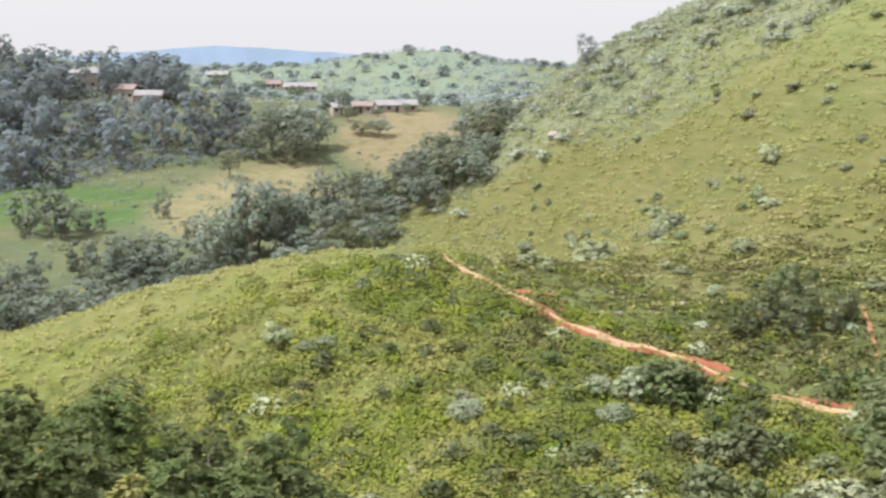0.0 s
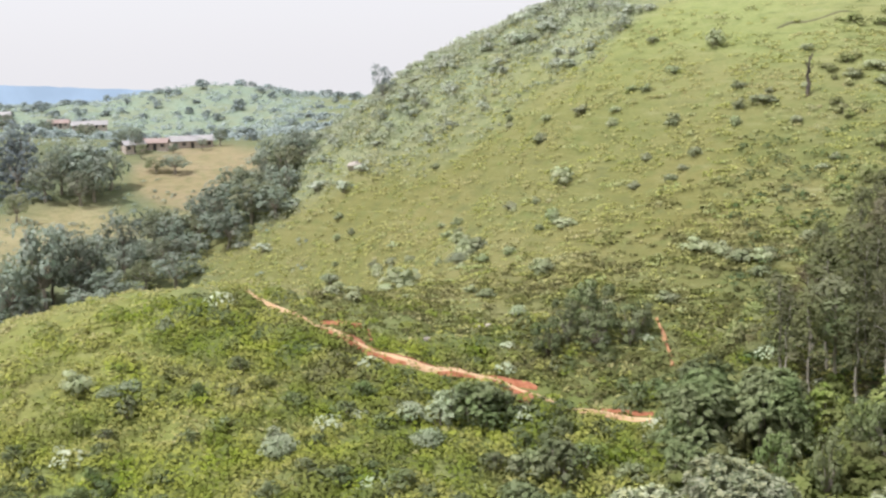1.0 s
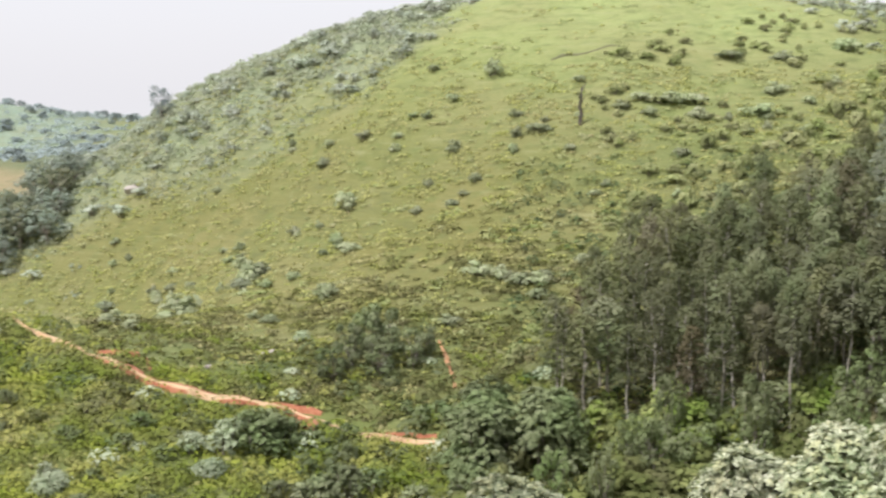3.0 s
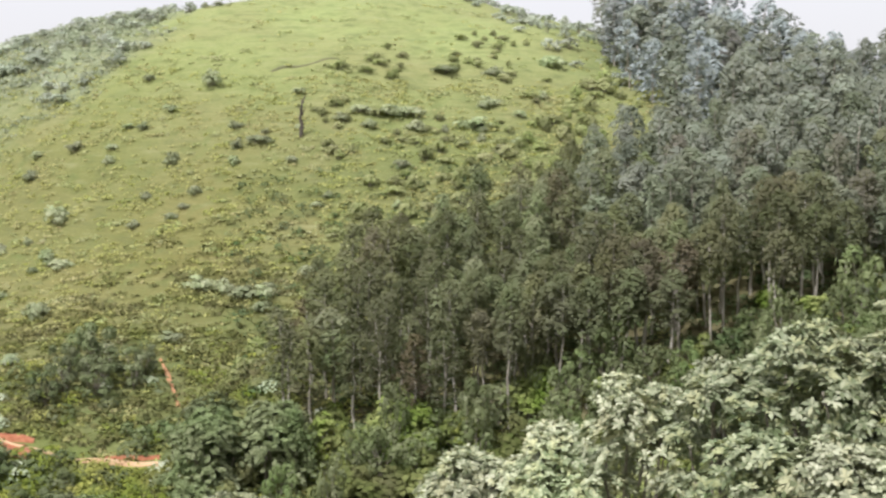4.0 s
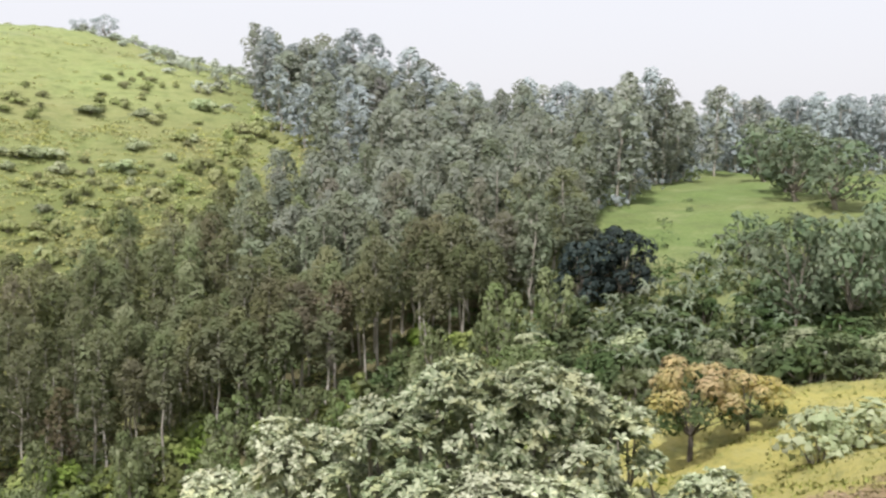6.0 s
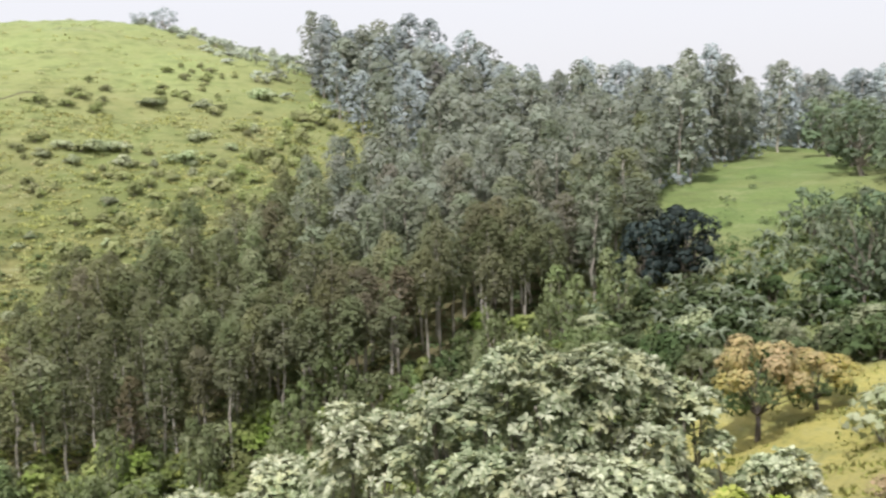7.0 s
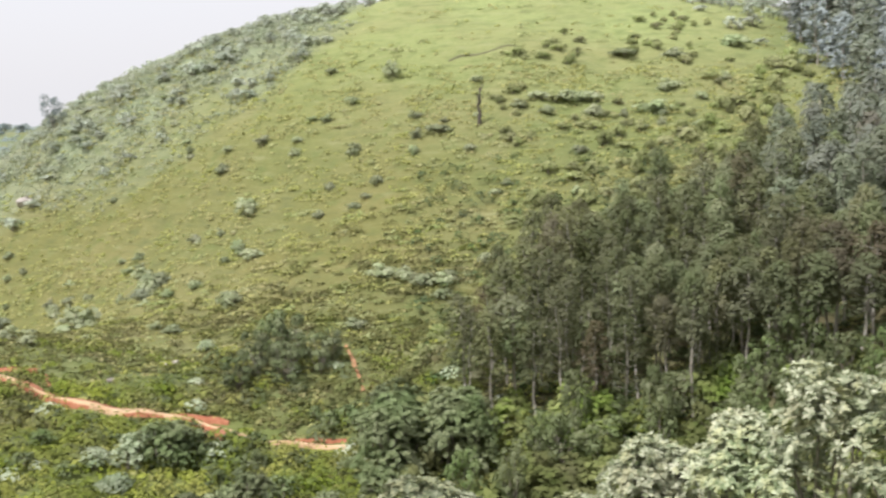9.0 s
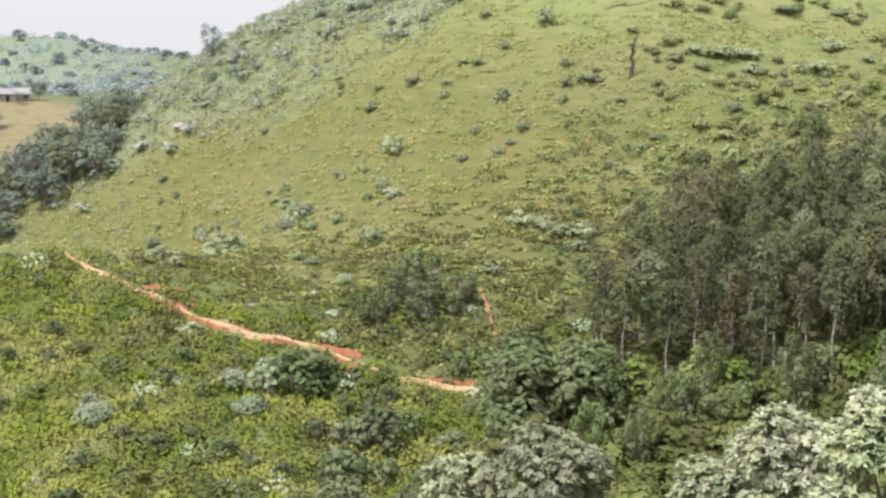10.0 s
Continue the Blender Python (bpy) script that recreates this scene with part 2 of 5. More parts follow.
mound(-16, 640, 9.0, 34)   # round far hill


def soft(v, lo, hi):
    s = np.clip((v - lo) / (hi - lo), 0, 1)
    return s * s * (3 - 2 * s)


def relief(x, y):
    """Small unevenness of the ground, a few decimetres."""
    z = 0.16 * np.sin(x * 0.61 + 1.3 * np.sin(y * 0.23)) * np.sin(y * 0.53 + 1.1 * np.sin(x * 0.31))
    z = z + 0.10 * np.sin(x * 1.37 + 0.8 * y) * np.sin(y * 1.13 - 0.6 * x + 2.0)
    z = z + 0.22 * np.sin(x * 0.9 + 0.5 * y + np.sin(y * 0.6)) * np.sin(y * 0.8 - 0.35 * x + 1.0)
    z = z + 0.45 * np.sin(x * 0.17 + 0.9) * np.sin(y * 0.19 + 0.4 + 0.7 * np.sin(x * 0.11))
    return z


def gz(x, y):
    """Height of the ground."""
    x, y = np.asarray(x, float), np.asarray(y, float)
    z = np.full(np.broadcast(x, y).shape, BASE)
    for cx, cy, h, s in MOUNDS:
        z = z + h * np.exp(-((x - cx) ** 2 + (y - cy) ** 2) / (2 * s * s))
    r = np.hypot(x, y)
    # the small terrace edge on which the eye stands
    z = z + 0.4 * np.exp(-(r / 5) ** 2) - 6.5 * np.exp(-((r - 16) / 9) ** 2) * soft(0.906 * y + 0.42 * x, -0.2 * r, 0.3 * r + 0.01)
    return z + relief(x, y) * np.clip((r - 4) / 20, 0, 1)


def polar(az, r):
    return r * math.sin(radians(az)), r * math.cos(radians(az))


def tri_noise(x, y, s):
    """A smooth value of 0 to 1 over the plan, with patches about s metres wide."""
    u, v = x / s, y / s
    n = np.sin(u * 2.1 + 1.7 * np.sin(v * 1.3)) + np.sin(v * 2.3 + 1.5 * np.sin(u * 1.1 + 2)) + np.sin((u + v) * 1.7 + 1.2 * np.sin((u - v) * 1.9))
    return np.clip(n / 6 + 0.5, 0, 1)


# the path's line over the ground
PATH = [(-0.3, 101.25), (0.68, 98.0), (1.44, 96.24), (2.84, 94.96), (4.69, 94.13), (6.84, 91.24), (8.97, 89.55), (10.95, 87.32), (13.03, 86.52), (15.03, 85.44), (17.07, 84.8), (19.02, 83.87), (20.62, 81.69), (21.6, 80.66), (24.12, 79.42), (25.6, 78.95), (27.68, 77.98), (28.76, 76.79)]
SIDE = [(34.7, 93.79), (34.37, 90.98), (33.65, 88.31), (33.45, 86.77), (32.54, 84.18)]
CLAY = [([(5.55, 94.34), (7.48, 93.7), (9.59, 93.26)], (0.1, 0.35, 0.5, 0.4, 0.2), 11),
        ([(9.59, 93.26), (9.57, 90.24)], (0.2, 0.4, 0.3), 12),
        ([(17.16, 85.0), (19.4, 84.0), (21.5, 82.5)], (0.1, 0.3, 0.42, 0.36, 0.1), 13),
        ([(19.01, 82.85), (19.67, 81.15), (20.85, 80.08)], (0.1, 0.6, 1.1, 0.7, 0.1), 14),
        ([(4.69, 94.13), (6.84, 91.24), (8.97, 89.55), (10.95, 87.32), (13.03, 86.52), (15.03, 85.44), (17.07, 84.8), (19.02, 83.87), (20.62, 81.69)], (0.2, 0.55, 0.65, 0.55, 0.7, 0.8), 15),
        ([(25.0, 79.67), (27.35, 79.42), (29.17, 77.97)], (0.1, 0.2, 0.3, 0.1), 16)]       # line, width and seed of each bare bank


def away(x, y, line):
    """Distance from a line on the plan."""
    best = np.full(np.shape(x), 1e9)
    for (ax, ay), (bx, by) in zip(line, line[1:]):
        dx, dy = bx - ax, by - ay
        s = np.clip(((x - ax) * dx + (y - ay) * dy) / (dx * dx + dy * dy), 0, 1)
        best = np.minimum(best, np.hypot(x - ax - s * dx, y - ay - s * dy))
    return best


def flank(x, y, wide=2.4):
    """1 on the scrubby left flank of the hill, behind the rib that bounds its grassy face."""
    x, y = np.asarray(x, float), np.asarray(y, float)
    az, r = np.degrees(np.arctan2(x, y)), np.hypot(x, y)
    rise = np.degrees(np.arctan2(gz(x, y) - EYE, r))
    rib = np.interp(az, (-2, 0, 3, 6, 9, 12.5, 16.7, 20.5, 23), (-7.6, -7.0, -5.9, -4.5, -3.4, -1.5, 0.6, 3.6, 6.5))
    return soft(rise - rib + 2.2 * (tri_noise(x, y, 7.0) - 0.5), -0.6, wide) * soft(r, 140, 150) * soft(-r, -225, -212) * soft(az, -2, 0)


def tint(x, y):
    """The colour of sward, field and crop over the plan; far parts hold haze."""
    az, r = np.degrees(np.arctan2(x, y)), np.hypot(x, y)
    n1, n2 = tri_noise(x, y, 17.0), tri_noise(x + 40, y - 90, 6.0)
    c = np.zeros(np.shape(x) + (3,))

    def lay(mask, rgb):
        nonlocal c
        c = c * (1 - mask[..., None]) + np.array(rgb) * mask[..., None]
    one = np.ones(np.shape(x))
    lay(one, (0.133, 0.167, 0.063))
    lay(soft(n1, 0.35, 0.75) * 0.7, (0.181, 0.185, 0.076))
    # the hill: dry middle slope, fresh crown, scrubby flank paled for haze, dark rank grass at its foot
    hill = soft(r, 96, 112) * soft(az, -4, 0) * soft(-az, -46, -38) * soft(-r, -290, -250)
    lay(hill * 0.9, (0.128, 0.142, 0.048))
    lay(hill * soft(-az, -30, -20) * (0.35 + 0.6 * n1), (0.142, 0.134, 0.042))
    d = np.hypot(x - 112, y - 185)
    lay(hill * soft(-d, -92, -46), (0.228, 0.265, 0.10))
    lay(soft(az, 2, 8) * soft(-az, -46, -38) * soft(r, 72, 84) * soft(-r, -134, -98) * (0.1 + 0.3 * n2), (0.09, 0.097, 0.032))
    lay(soft(az, 12, 18) * soft(-az, -36, -30) * soft(r, 80, 88) * soft(-r, -118, -100) * 0.35, (0.08, 0.085, 0.03))
    # slope below the path and the spur
    track = np.interp(az, (-3, 0, 3, 6, 9, 12, 15, 20, 30), (97, 101, 96, 93, 90.5, 87.5, 85, 81.5, 83))
    low = soft(-away(x, y, PATH) - np.where(y > 92, 60, 0), -36, -3) * soft(-r, -104, -90) * (0.3 + 0.7 * soft(track - r, -5, 1))
    lay(low * (0.4 + 0.5 * n2), (0.105, 0.14, 0.026))
    n3 = tri_noise(x - 31, y + 17, 4.0)
    lay(soft(az, 8, 14) * soft(-az, -34, -28) * soft(r, 84, 92) * soft(-r, -136, -116) * soft(n3, 0.5, 0.75) * 0.3, (0.165, 0.135, 0.045))
    lay(soft(-az, 2, 7) * soft(r, 78, 86) * soft(-r, -140, -112), (0.16, 0.175, 0.045))
    lay(soft(-az, -2, 1) * soft(az, -13, -9) * soft(r, 55, 62) * soft(-r, -92, -84) * 0.7, (0.17, 0.195, 0.045))
    lay(soft(-az, 10, 15) * soft(r, 60, 70) * soft(-r, -100, -92) * (0.5 + 0.5 * n2), (0.10, 0.125, 0.032))
    # valley fields
    fl = flank(x, y)
    # flank sward lightened as well, for the haze before it
    lay(fl, (0.20, 0.23, 0.14))
    val = soft(-az, 0.5, 3) * soft(r, 140, 160) + soft(-az, -6, -2) * soft(r, 205, 225)
    val = np.clip(val, 0, 1)
    lay(val, (0.108, 0.13, 0.07))
    lay(val * soft(-np.hypot((x + 84) / 1.9, (y - 246) / 1.25), -26, -18), (0.062, 0.125, 0.034))
    lay(val * soft(-np.hypot((x + 42) / 1.2, (y - 258) / 3.0), -20, -14), (0.26, 0.225, 0.125))
    lay(val * soft(-np.hypot((x + 11) / 0.9, (y - 338) / 1.6), -24, -19), (0.244, 0.196, 0.118))
    lay(val * soft(-np.hypot((x + 75) / 2.2, (y - 455) / 1.0), -28, -20), (0.25, 0.30, 0.14))
    # farthest ground paler and bluer, haze put into the tint
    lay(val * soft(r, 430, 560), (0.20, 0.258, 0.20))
    # meadow beyond the banana grove and the near yellow grass
    lay(soft(az, 56, 60) * soft(r, 98, 106) * soft(-r, -185, -172), (0.115, 0.16, 0.05))
    lay(soft(az, 54, 58) * soft(r, 30, 38) * soft(-r, -69, -62), (0.29, 0.26, 0.075))
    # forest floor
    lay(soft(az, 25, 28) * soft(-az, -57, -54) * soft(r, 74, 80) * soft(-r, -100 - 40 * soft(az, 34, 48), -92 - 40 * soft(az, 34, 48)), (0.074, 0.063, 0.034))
    return c


def mesh_of(name, verts, faces, mat, smooth=False, normals=None):
    me = bpy.data.meshes.new(name)
    me.from_pydata(np.asarray(verts).tolist() if not isinstance(verts, list) else verts, [], faces if isinstance(faces, list) else np.asarray(faces).tolist())
    for m in (mat if isinstance(mat, (list, tuple)) else [mat]):
        me.materials.append(m)
    if smooth or normals is not None:
        me.polygons.foreach_set("use_smooth", np.ones(len(me.polygons), bool))
    me.update()
    if normals is not None:
        me.normals_split_custom_set_from_vertices(np.asarray(normals).tolist())
    return me


def part(name, me, parent, label=""):
    ob = new(name, me)
    ob.parent = parent
    return tagged(ob, label)


def build_ground():
    """One sheet from under the camera to the horizon, finer where the camera looks."""
    az = np.radians(np.concatenate([np.arange(-40, 95, 0.55), np.arange(95, 320, 5.0)]))
    r = np.concatenate([[0.0], np.geomspace(2, 60, 45), np.geomspace(61, 260, 150), np.geomspace(265, 4600, 80)])
    R, A = np.meshgrid(r, az, indexing="ij")
    X, Y = R * np.sin(A), R * np.cos(A)
    V = np.stack([X, Y, gz(X, Y)], -1).reshape(-1, 3)
    n, k = len(r), len(az)
    i, j = np.meshgrid(np.arange(n - 1), np.arange(k), indexing="ij")
    j2 = (j + 1) % k
    F = np.stack([i * k + j, (i + 1) * k + j, (i + 1) * k + j2, i * k + j2], -1).reshape(-1, 4)[:, ::-1]
    me = mesh_of("ground", V, F, M_GROUND, True)
    col = np.ones((n * k, 4))
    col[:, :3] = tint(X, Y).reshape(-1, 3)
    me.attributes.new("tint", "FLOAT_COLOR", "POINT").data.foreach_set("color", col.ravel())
    tagged(new("ground", me), "grassy hills and valley, green and dry yellow grass", "ground", kind="structure")


build_ground()


def ribbon(name, line, width, lift, mat, label, seed=1, rough=0.3):
    """A trodden strip with ragged edges that follows the ground, with a skirt let into the turf."""
    rng = np.random.default_rng(seed)
    L = np.array(line, float)
    seg = np.hypot(*np.diff(L, axis=0).T)
    s = np.concatenate([[0], np.cumsum(seg)])
    u = np.arange(0, s[-1], 0.5)
    x, y = np.interp(u, s, L[:, 0]), np.interp(u, s, L[:, 1])
    k = np.ones(5) / 5
    x, y = np.convolve(np.pad(x, 2, "edge"), k, "valid"), np.convolve(np.pad(y, 2, "edge"), k, "valid")
    tx, ty = np.gradient(x), np.gradient(y)
    ln = np.hypot(tx, ty)
    nx, ny = -ty / ln, tx / ln
    w = width if np.ndim(width) == 0 else np.interp(u / s[-1], np.linspace(0, 1, len(width)), width)
    ra, rb = (np.convolve(np.pad(rng.random(len(u)), 2, "edge"), (0.15, 0.25, 0.3, 0.25, 0.15), "valid") for _ in (0, 1))
    a, b = w * (0.5 + 1.6 * rough * (ra - 0.5)), w * (0.5 + 1.6 * rough * (rb - 0.5))
    rows = []
    for off, dz in ((a + 0.12, -0.25), (a, lift), (0 * a, lift - 0.02), (-b, lift), (-b - 0.12, -0.25)):
        px, py = x + nx * off, y + ny * off
        rows.append(np.stack([px, py, gz(px, py) + dz], 1))
    V = np.stack(rows, 1).reshape(-1, 3)
    F = [(i * 5 + j, i * 5 + j + 1, i * 5 + j + 6, i * 5 + j + 5) for i in range(len(u) - 1) for j in range(4)]
    return tagged(new(name, mesh_of(name, V, F, mat, True)), label, "footpath", kind="structure")


# ---------------------------------------------------------------- plants


def leaf_quads(P, N, length, width, rng, droop=0.0, vary=0.35, S=None):
    """A leaf of four corners at each point P, its face turned to N, with random turn and size; S: the rounding of its clump."""
    n = len(P)
    S = N if S is None else S
    S = 0.15 * N / np.maximum(np.linalg.norm(N, axis=1, keepdims=True), 1e-6) + 0.85 * S / np.maximum(np.linalg.norm(S, axis=1, keepdims=True), 1e-6)
    S = S / np.maximum(np.linalg.norm(S, axis=1, keepdims=True), 1e-6)
    N = N / np.maximum(np.linalg.norm(N, axis=1, keepdims=True), 1e-6)
    T = rng.normal(size=(n, 3))
    T[:, 2] -= droop
    T -= N * (T * N).sum(1, keepdims=True)
    T /= np.maximum(np.linalg.norm(T, axis=1, keepdims=True), 1e-6)
    B = np.cross(N, T)
    l = (length * (1 + vary * rng.normal(size=n)).clip(0.4, 1.8))[:, None]
    w = (width * (1 + vary * rng.normal(size=n)).clip(0.4, 1.8))[:, None]
    V = np.stack([P - B * w * 0.5 + N * w * 0.12, P + T * l * 0.5 - N * l * 0.12, P + B * w * 0.5 + N * w * 0.12, P - T * l * 0.5], 1).reshape(-1, 3)
    return V, np.arange(4 * n).reshape(-1, 4), np.repeat(S, 4, 0)


def clump_points(centre, radii, n, rng, top=0.35, inner=0.55, up=0.7):
    """Points in the outer part of an ellipsoid, more of them above, with outward directions."""
    D = rng.normal(size=(n, 3))
    D[:, 2] += top
    D /= np.linalg.norm(D, axis=1, keepdims=True)
    k = (inner + (1 - inner) * rng.random(n) ** 0.6)[:, None]
    return np.array(centre) + D * k * np.array(radii), D + rng.normal(size=(n, 3)) * 0.28 + np.array((0, 0, up)), D + np.array((0, 0, 0.35))


def join_leaves(bits):
    V, F, S, o = [], [], [], 0
    for v, f, n in bits:
        V.append(v)
        F.append(f + o)
        S.append(n)
        o += len(v)
    return np.concatenate(V), np.concatenate(F), np.concatenate(S)


def limb(V, F, points, r0, r1, sides=6):
    """A tapered round limb through points, added to the lists V and F."""
    P = [Vector(p) for p in points]
    base = len(V)
    near = min(range(base), key=lambda k: (V[k][0] - P[0][0]) ** 2 + (V[k][1] - P[0][1]) ** 2 + (V[k][2] - P[0][2]) ** 2) if base else None
    for i, p in enumerate(P):
        d = (P[min(i + 1, len(P) - 1)] - P[max(i - 1, 0)]).normalized()
        a = d.orthogonal().normalized()
        b = d.cross(a)
        r = r0 + (r1 - r0) * i / (len(P) - 1)
        for k in range(sides):
            q = 2 * math.pi * k / sides
            V.append(tuple(p + a * (r * math.cos(q)) + b * (r * math.sin(q))))
    for i in range(len(P) - 1):
        for k in range(sides):
            k2 = (k + 1) % sides
            F.append((base + i * sides + k, base + i * sides + k2, base + (i + 1) * sides + k2, base + (i + 1) * sides + k))
    F.append(tuple(base + (len(P) - 1) * sides + k for k in range(sides)))
    if near is not None:
        F.append((near, base, base + 1))      # the collar that joins a limb to its stem


def wander(a, b, n, amount, rng):
    """Points from a to b with sideways bends."""
    a, b = np.array(a, float), np.array(b, float)
    out = []
    for i in range(n + 1):
        s = i / n
        out.append(a + (b - a) * s + rng.normal(size=3) * amount * math.sin(math.pi * s) * np.linalg.norm(b - a))
    return out


def plant(name, wood, wood_mat, leaves, label, category, group, wood_name="trunk", crown_name="crown"):
    root = tagged(new(name), label, category, group)
    if wood[0]:
        part(wood_name, mesh_of(wood_name, wood[0], wood[1], wood_mat, True), root)
    for v, f, n, m in leaves:
        part(crown_name, mesh_of(crown_name, v, f, m, False, n), root)
    return root


def eucalyptus(seed, leaf=None, label="slim young eucalyptus tree with pale trunk and airy crown", group="eucalyptus stand", dense=1350, bare=0.42, name="eucalyptus_tree", leaf_long=0.25):
    """About 9 m: slim straight trunk, short rising limbs, rounded loose tufts of drooping leaves."""
    rng = np.random.default_rng(seed)
    V, F = [], []
    top = np.array((rng.normal() * 0.25, rng.normal() * 0.25, 8.6))
    spine = wander((0, 0, -0.4), top, 7, 0.012, rng)
    limb(V, F, spine, 0.105, 0.03, 6)
    bits = []
    n = 15
    for i in range(n + 1):
        k = bare + (1.0 - bare) * (i + 0.4) / n if i < n else 1.0
        p = np.array(spine[0]) + (np.array(spine[-1]) - np.array(spine[0])) * k
        a = i * 2.4 + rng.random()
        mid = (k - bare) / (1 - bare)
        reach = 0.95 * math.sqrt(max(0.02, 1 - (1.75 * mid - 0.8) ** 2)) * (0.55 + 0.6 * rng.random()) if i < n else 0.0
        q = p + np.array((math.cos(a) * reach, math.sin(a) * reach, 0.15 + 0.3 * rng.random()))
        limb(V, F, wander(p, q, 2, 0.05, rng), 0.03, 0.012, 3)
        R = 0.42 + 0.3 * rng.random()
        P, N, S = clump_points(q, (R, R, R * 1.3), int(dense * R * 0.115), rng, 0.5, 0.6, 0.2)
        S = 0.55 * S + 0.45 * (P - p) + np.array((0, 0, 0.35))
        bits.append(leaf_quads(P, N, leaf_long, leaf_long * 0.66, rng, 0.6, 0.35, S))
    v, f, s = join_leaves(bits)
    return plant(name, (V, F), M_PALEBARK, [(v, f, s, leaf or M_EUC)], label, "tree", group)


def broad_tree(seed, leaf, label, group, name="broadleaf_tree", clumps=15, per=56, size=0.46, low=0.3, stems=1):
    """A tree 6 m high and about 6 m across, forked low, with a lumpy crown that has gaps."""
    rng = np.random.default_rng(seed)
    V, F, bits = [], [], []
    for k in range(stems):
        off = np.array((rng.normal() * 0.5, rng.normal() * 0.5, 0)) if stems > 1 else np.zeros(3)
        fork = off + np.array((rng.normal() * 0.25, rng.normal() * 0.25, 6 * low))
        limb(V, F, wander(off + np.array((0, 0, -0.5)), fork, 4, 0.04, rng), 0.24 / math.sqrt(stems), 0.16 / math.sqrt(stems), 7)
        m = clumps // stems
        for i in range(m):
            s = (i + 0.5) / m
            a = i * 2.399 + rng.random() * 0.8 + k
            out = 2.25 * math.sqrt(1 - (1.6 * s - 0.8) ** 2 * 0.95) * (0.6 + 0.5 * rng.random())
            q = off * 1.5 + np.array((math.cos(a) * out, math.sin(a) * out, 6 * (low + 0.06 + (0.86 - low) * s)))
            limb(V, F, wander(fork, q, 3, 0.07, rng), 0.09, 0.02, 4)
            R = 0.75 + 0.5 * rng.random()
            P, N, S = clump_points(q, (R, R, R * 0.72), int(per * (0.7 + 0.6 * rng.random())), rng, 0.45, 0.62, 0.4)
            bits.append(leaf_quads(P, N, size, size * 0.72, rng, 0.3, 0.35, S + np.array((0, 0, 0.3))))
    v, f, s = join_leaves(bits)
    return plant(name, (V, F), M_BARK, [(v, f, s, leaf)], label, "tree", group)


def bush(seed, leaf, label, group, name="bush", clumps=9, per=42, size=0.24, flat=0.8, up=0.6):
    """A bush 2 m high and 2.4 m across, several stems and uneven clumps down to the ground."""
    rng = np.random.default_rng(seed)
    V, F, bits = [], [], []
    for i in range(clumps):
        a = i * 2.399 + rng.random()
        s = (i + 0.5) / clumps
        out = 0.85 * math.sqrt(s) * (0.7 + 0.5 * rng.random())
        q = np.array((math.cos(a) * out, math.sin(a) * out, (1.55 - 1.05 * s) * (0.75 + 0.4 * rng.random()) * flat / 0.8))
        limb(V, F, wander((0.1 * math.cos(a), 0.1 * math.sin(a), -0.2), q, 3, 0.06, rng), 0.045, 0.012, 4)
        R = 0.36 + 0.26 * rng.random()
        P, N, S = clump_points(q, (R * 1.15, R * 1.15, R * 0.65), per, rng, 0.5, 0.6, up)
        bits.append(leaf_quads(P, N, size, size * 0.72, rng, 0.2, 0.35, S + 0.35 * (P - np.array((0, 0, 0.5)))))
    v, f, s = join_leaves(bits)
    return plant(name, (V, F), M_BARK, [(v, f, s, leaf)], label, "bush", group, "stem", "foliage")


def rosette_bush(seed, leaf, label, group, wide=3.2, tall=5.0, rosettes=420, length=0.36, name="large_leaved_shrub", lobes=13):
    """A large shrub whose twigs end in whorls of long glossy leaves."""
    rng = np.random.default_rng(seed)
    V, F, bits = [], [], []
    for i in range(lobes):
        a = i * 2.399 + rng.random()
        s = (i + 0.4) / lobes
        out = wide * 0.72 * math.sqrt(s)
        q = np.array((math.cos(a) * out, math.sin(a) * out, tall * (0.80 - 0.68 * s * s) + 0.25 * rng.normal()))
        limb(V, F, wander((0.25 * math.cos(a), 0.25 * math.sin(a), -0.5), q, 4, 0.05, rng), 0.09, 0.03, 5)
        R = wide * (0.34 + 0.14 * rng.random())
        n = rosettes // lobes
        P, N, S = clump_points(q, (R, R, R * 0.85), n, rng, 0.55, 0.72)
        for p, d in zip(P, N):
            d = d / np.linalg.norm(d)
            d[2] = abs(d[2]) * 0.8 + 0.3
            d /= np.linalg.norm(d)
            t = np.cross(d, (0.3, 0.8, 0.1))
            t /= np.linalg.norm(t)
            b = np.cross(d, t)
            m = 8
            ang = np.arange(m) * 2.399 + rng.random() * 6
            L = length * (0.7 + 0.6 * rng.random(m))
            rise = 0.1 + 0.8 * rng.random(m)
            W = (0.14 * (0.8 + 0.4 * rng.random(m)) * length / 0.36)[:, None]
            dr = np.cos(ang)[:, None] * t + np.sin(ang)[:, None] * b + rise[:, None] * d
            dr /= np.linalg.norm(dr, axis=1, keepdims=True)
            sd = np.cross(dr, d)
            sd /= np.linalg.norm(sd, axis=1, keepdims=True)
            tip = p + dr * L[:, None] - np.array((0, 0, 0.18)) * L[:, None]
            mid = p + dr * L[:, None] * 0.6
            lift = np.cross(sd, dr)
            lift *= np.sign(lift[:, 2:] + 1e-9)
            v = np.stack([np.repeat(p[None], m, 0), mid + sd * W * 0.55, tip, mid - sd * W * 0.55], 1).reshape(-1, 3)
            bits.append((v, np.arange(4 * m).reshape(-1, 4), np.repeat(0.5 * lift + 0.5 * d, 4, 0)))
    v, f, s = join_leaves(bits)
    return plant(name, (V, F), M_BARK, [(v, f, s, leaf)], label, "shrub", group, "stem", "foliage")


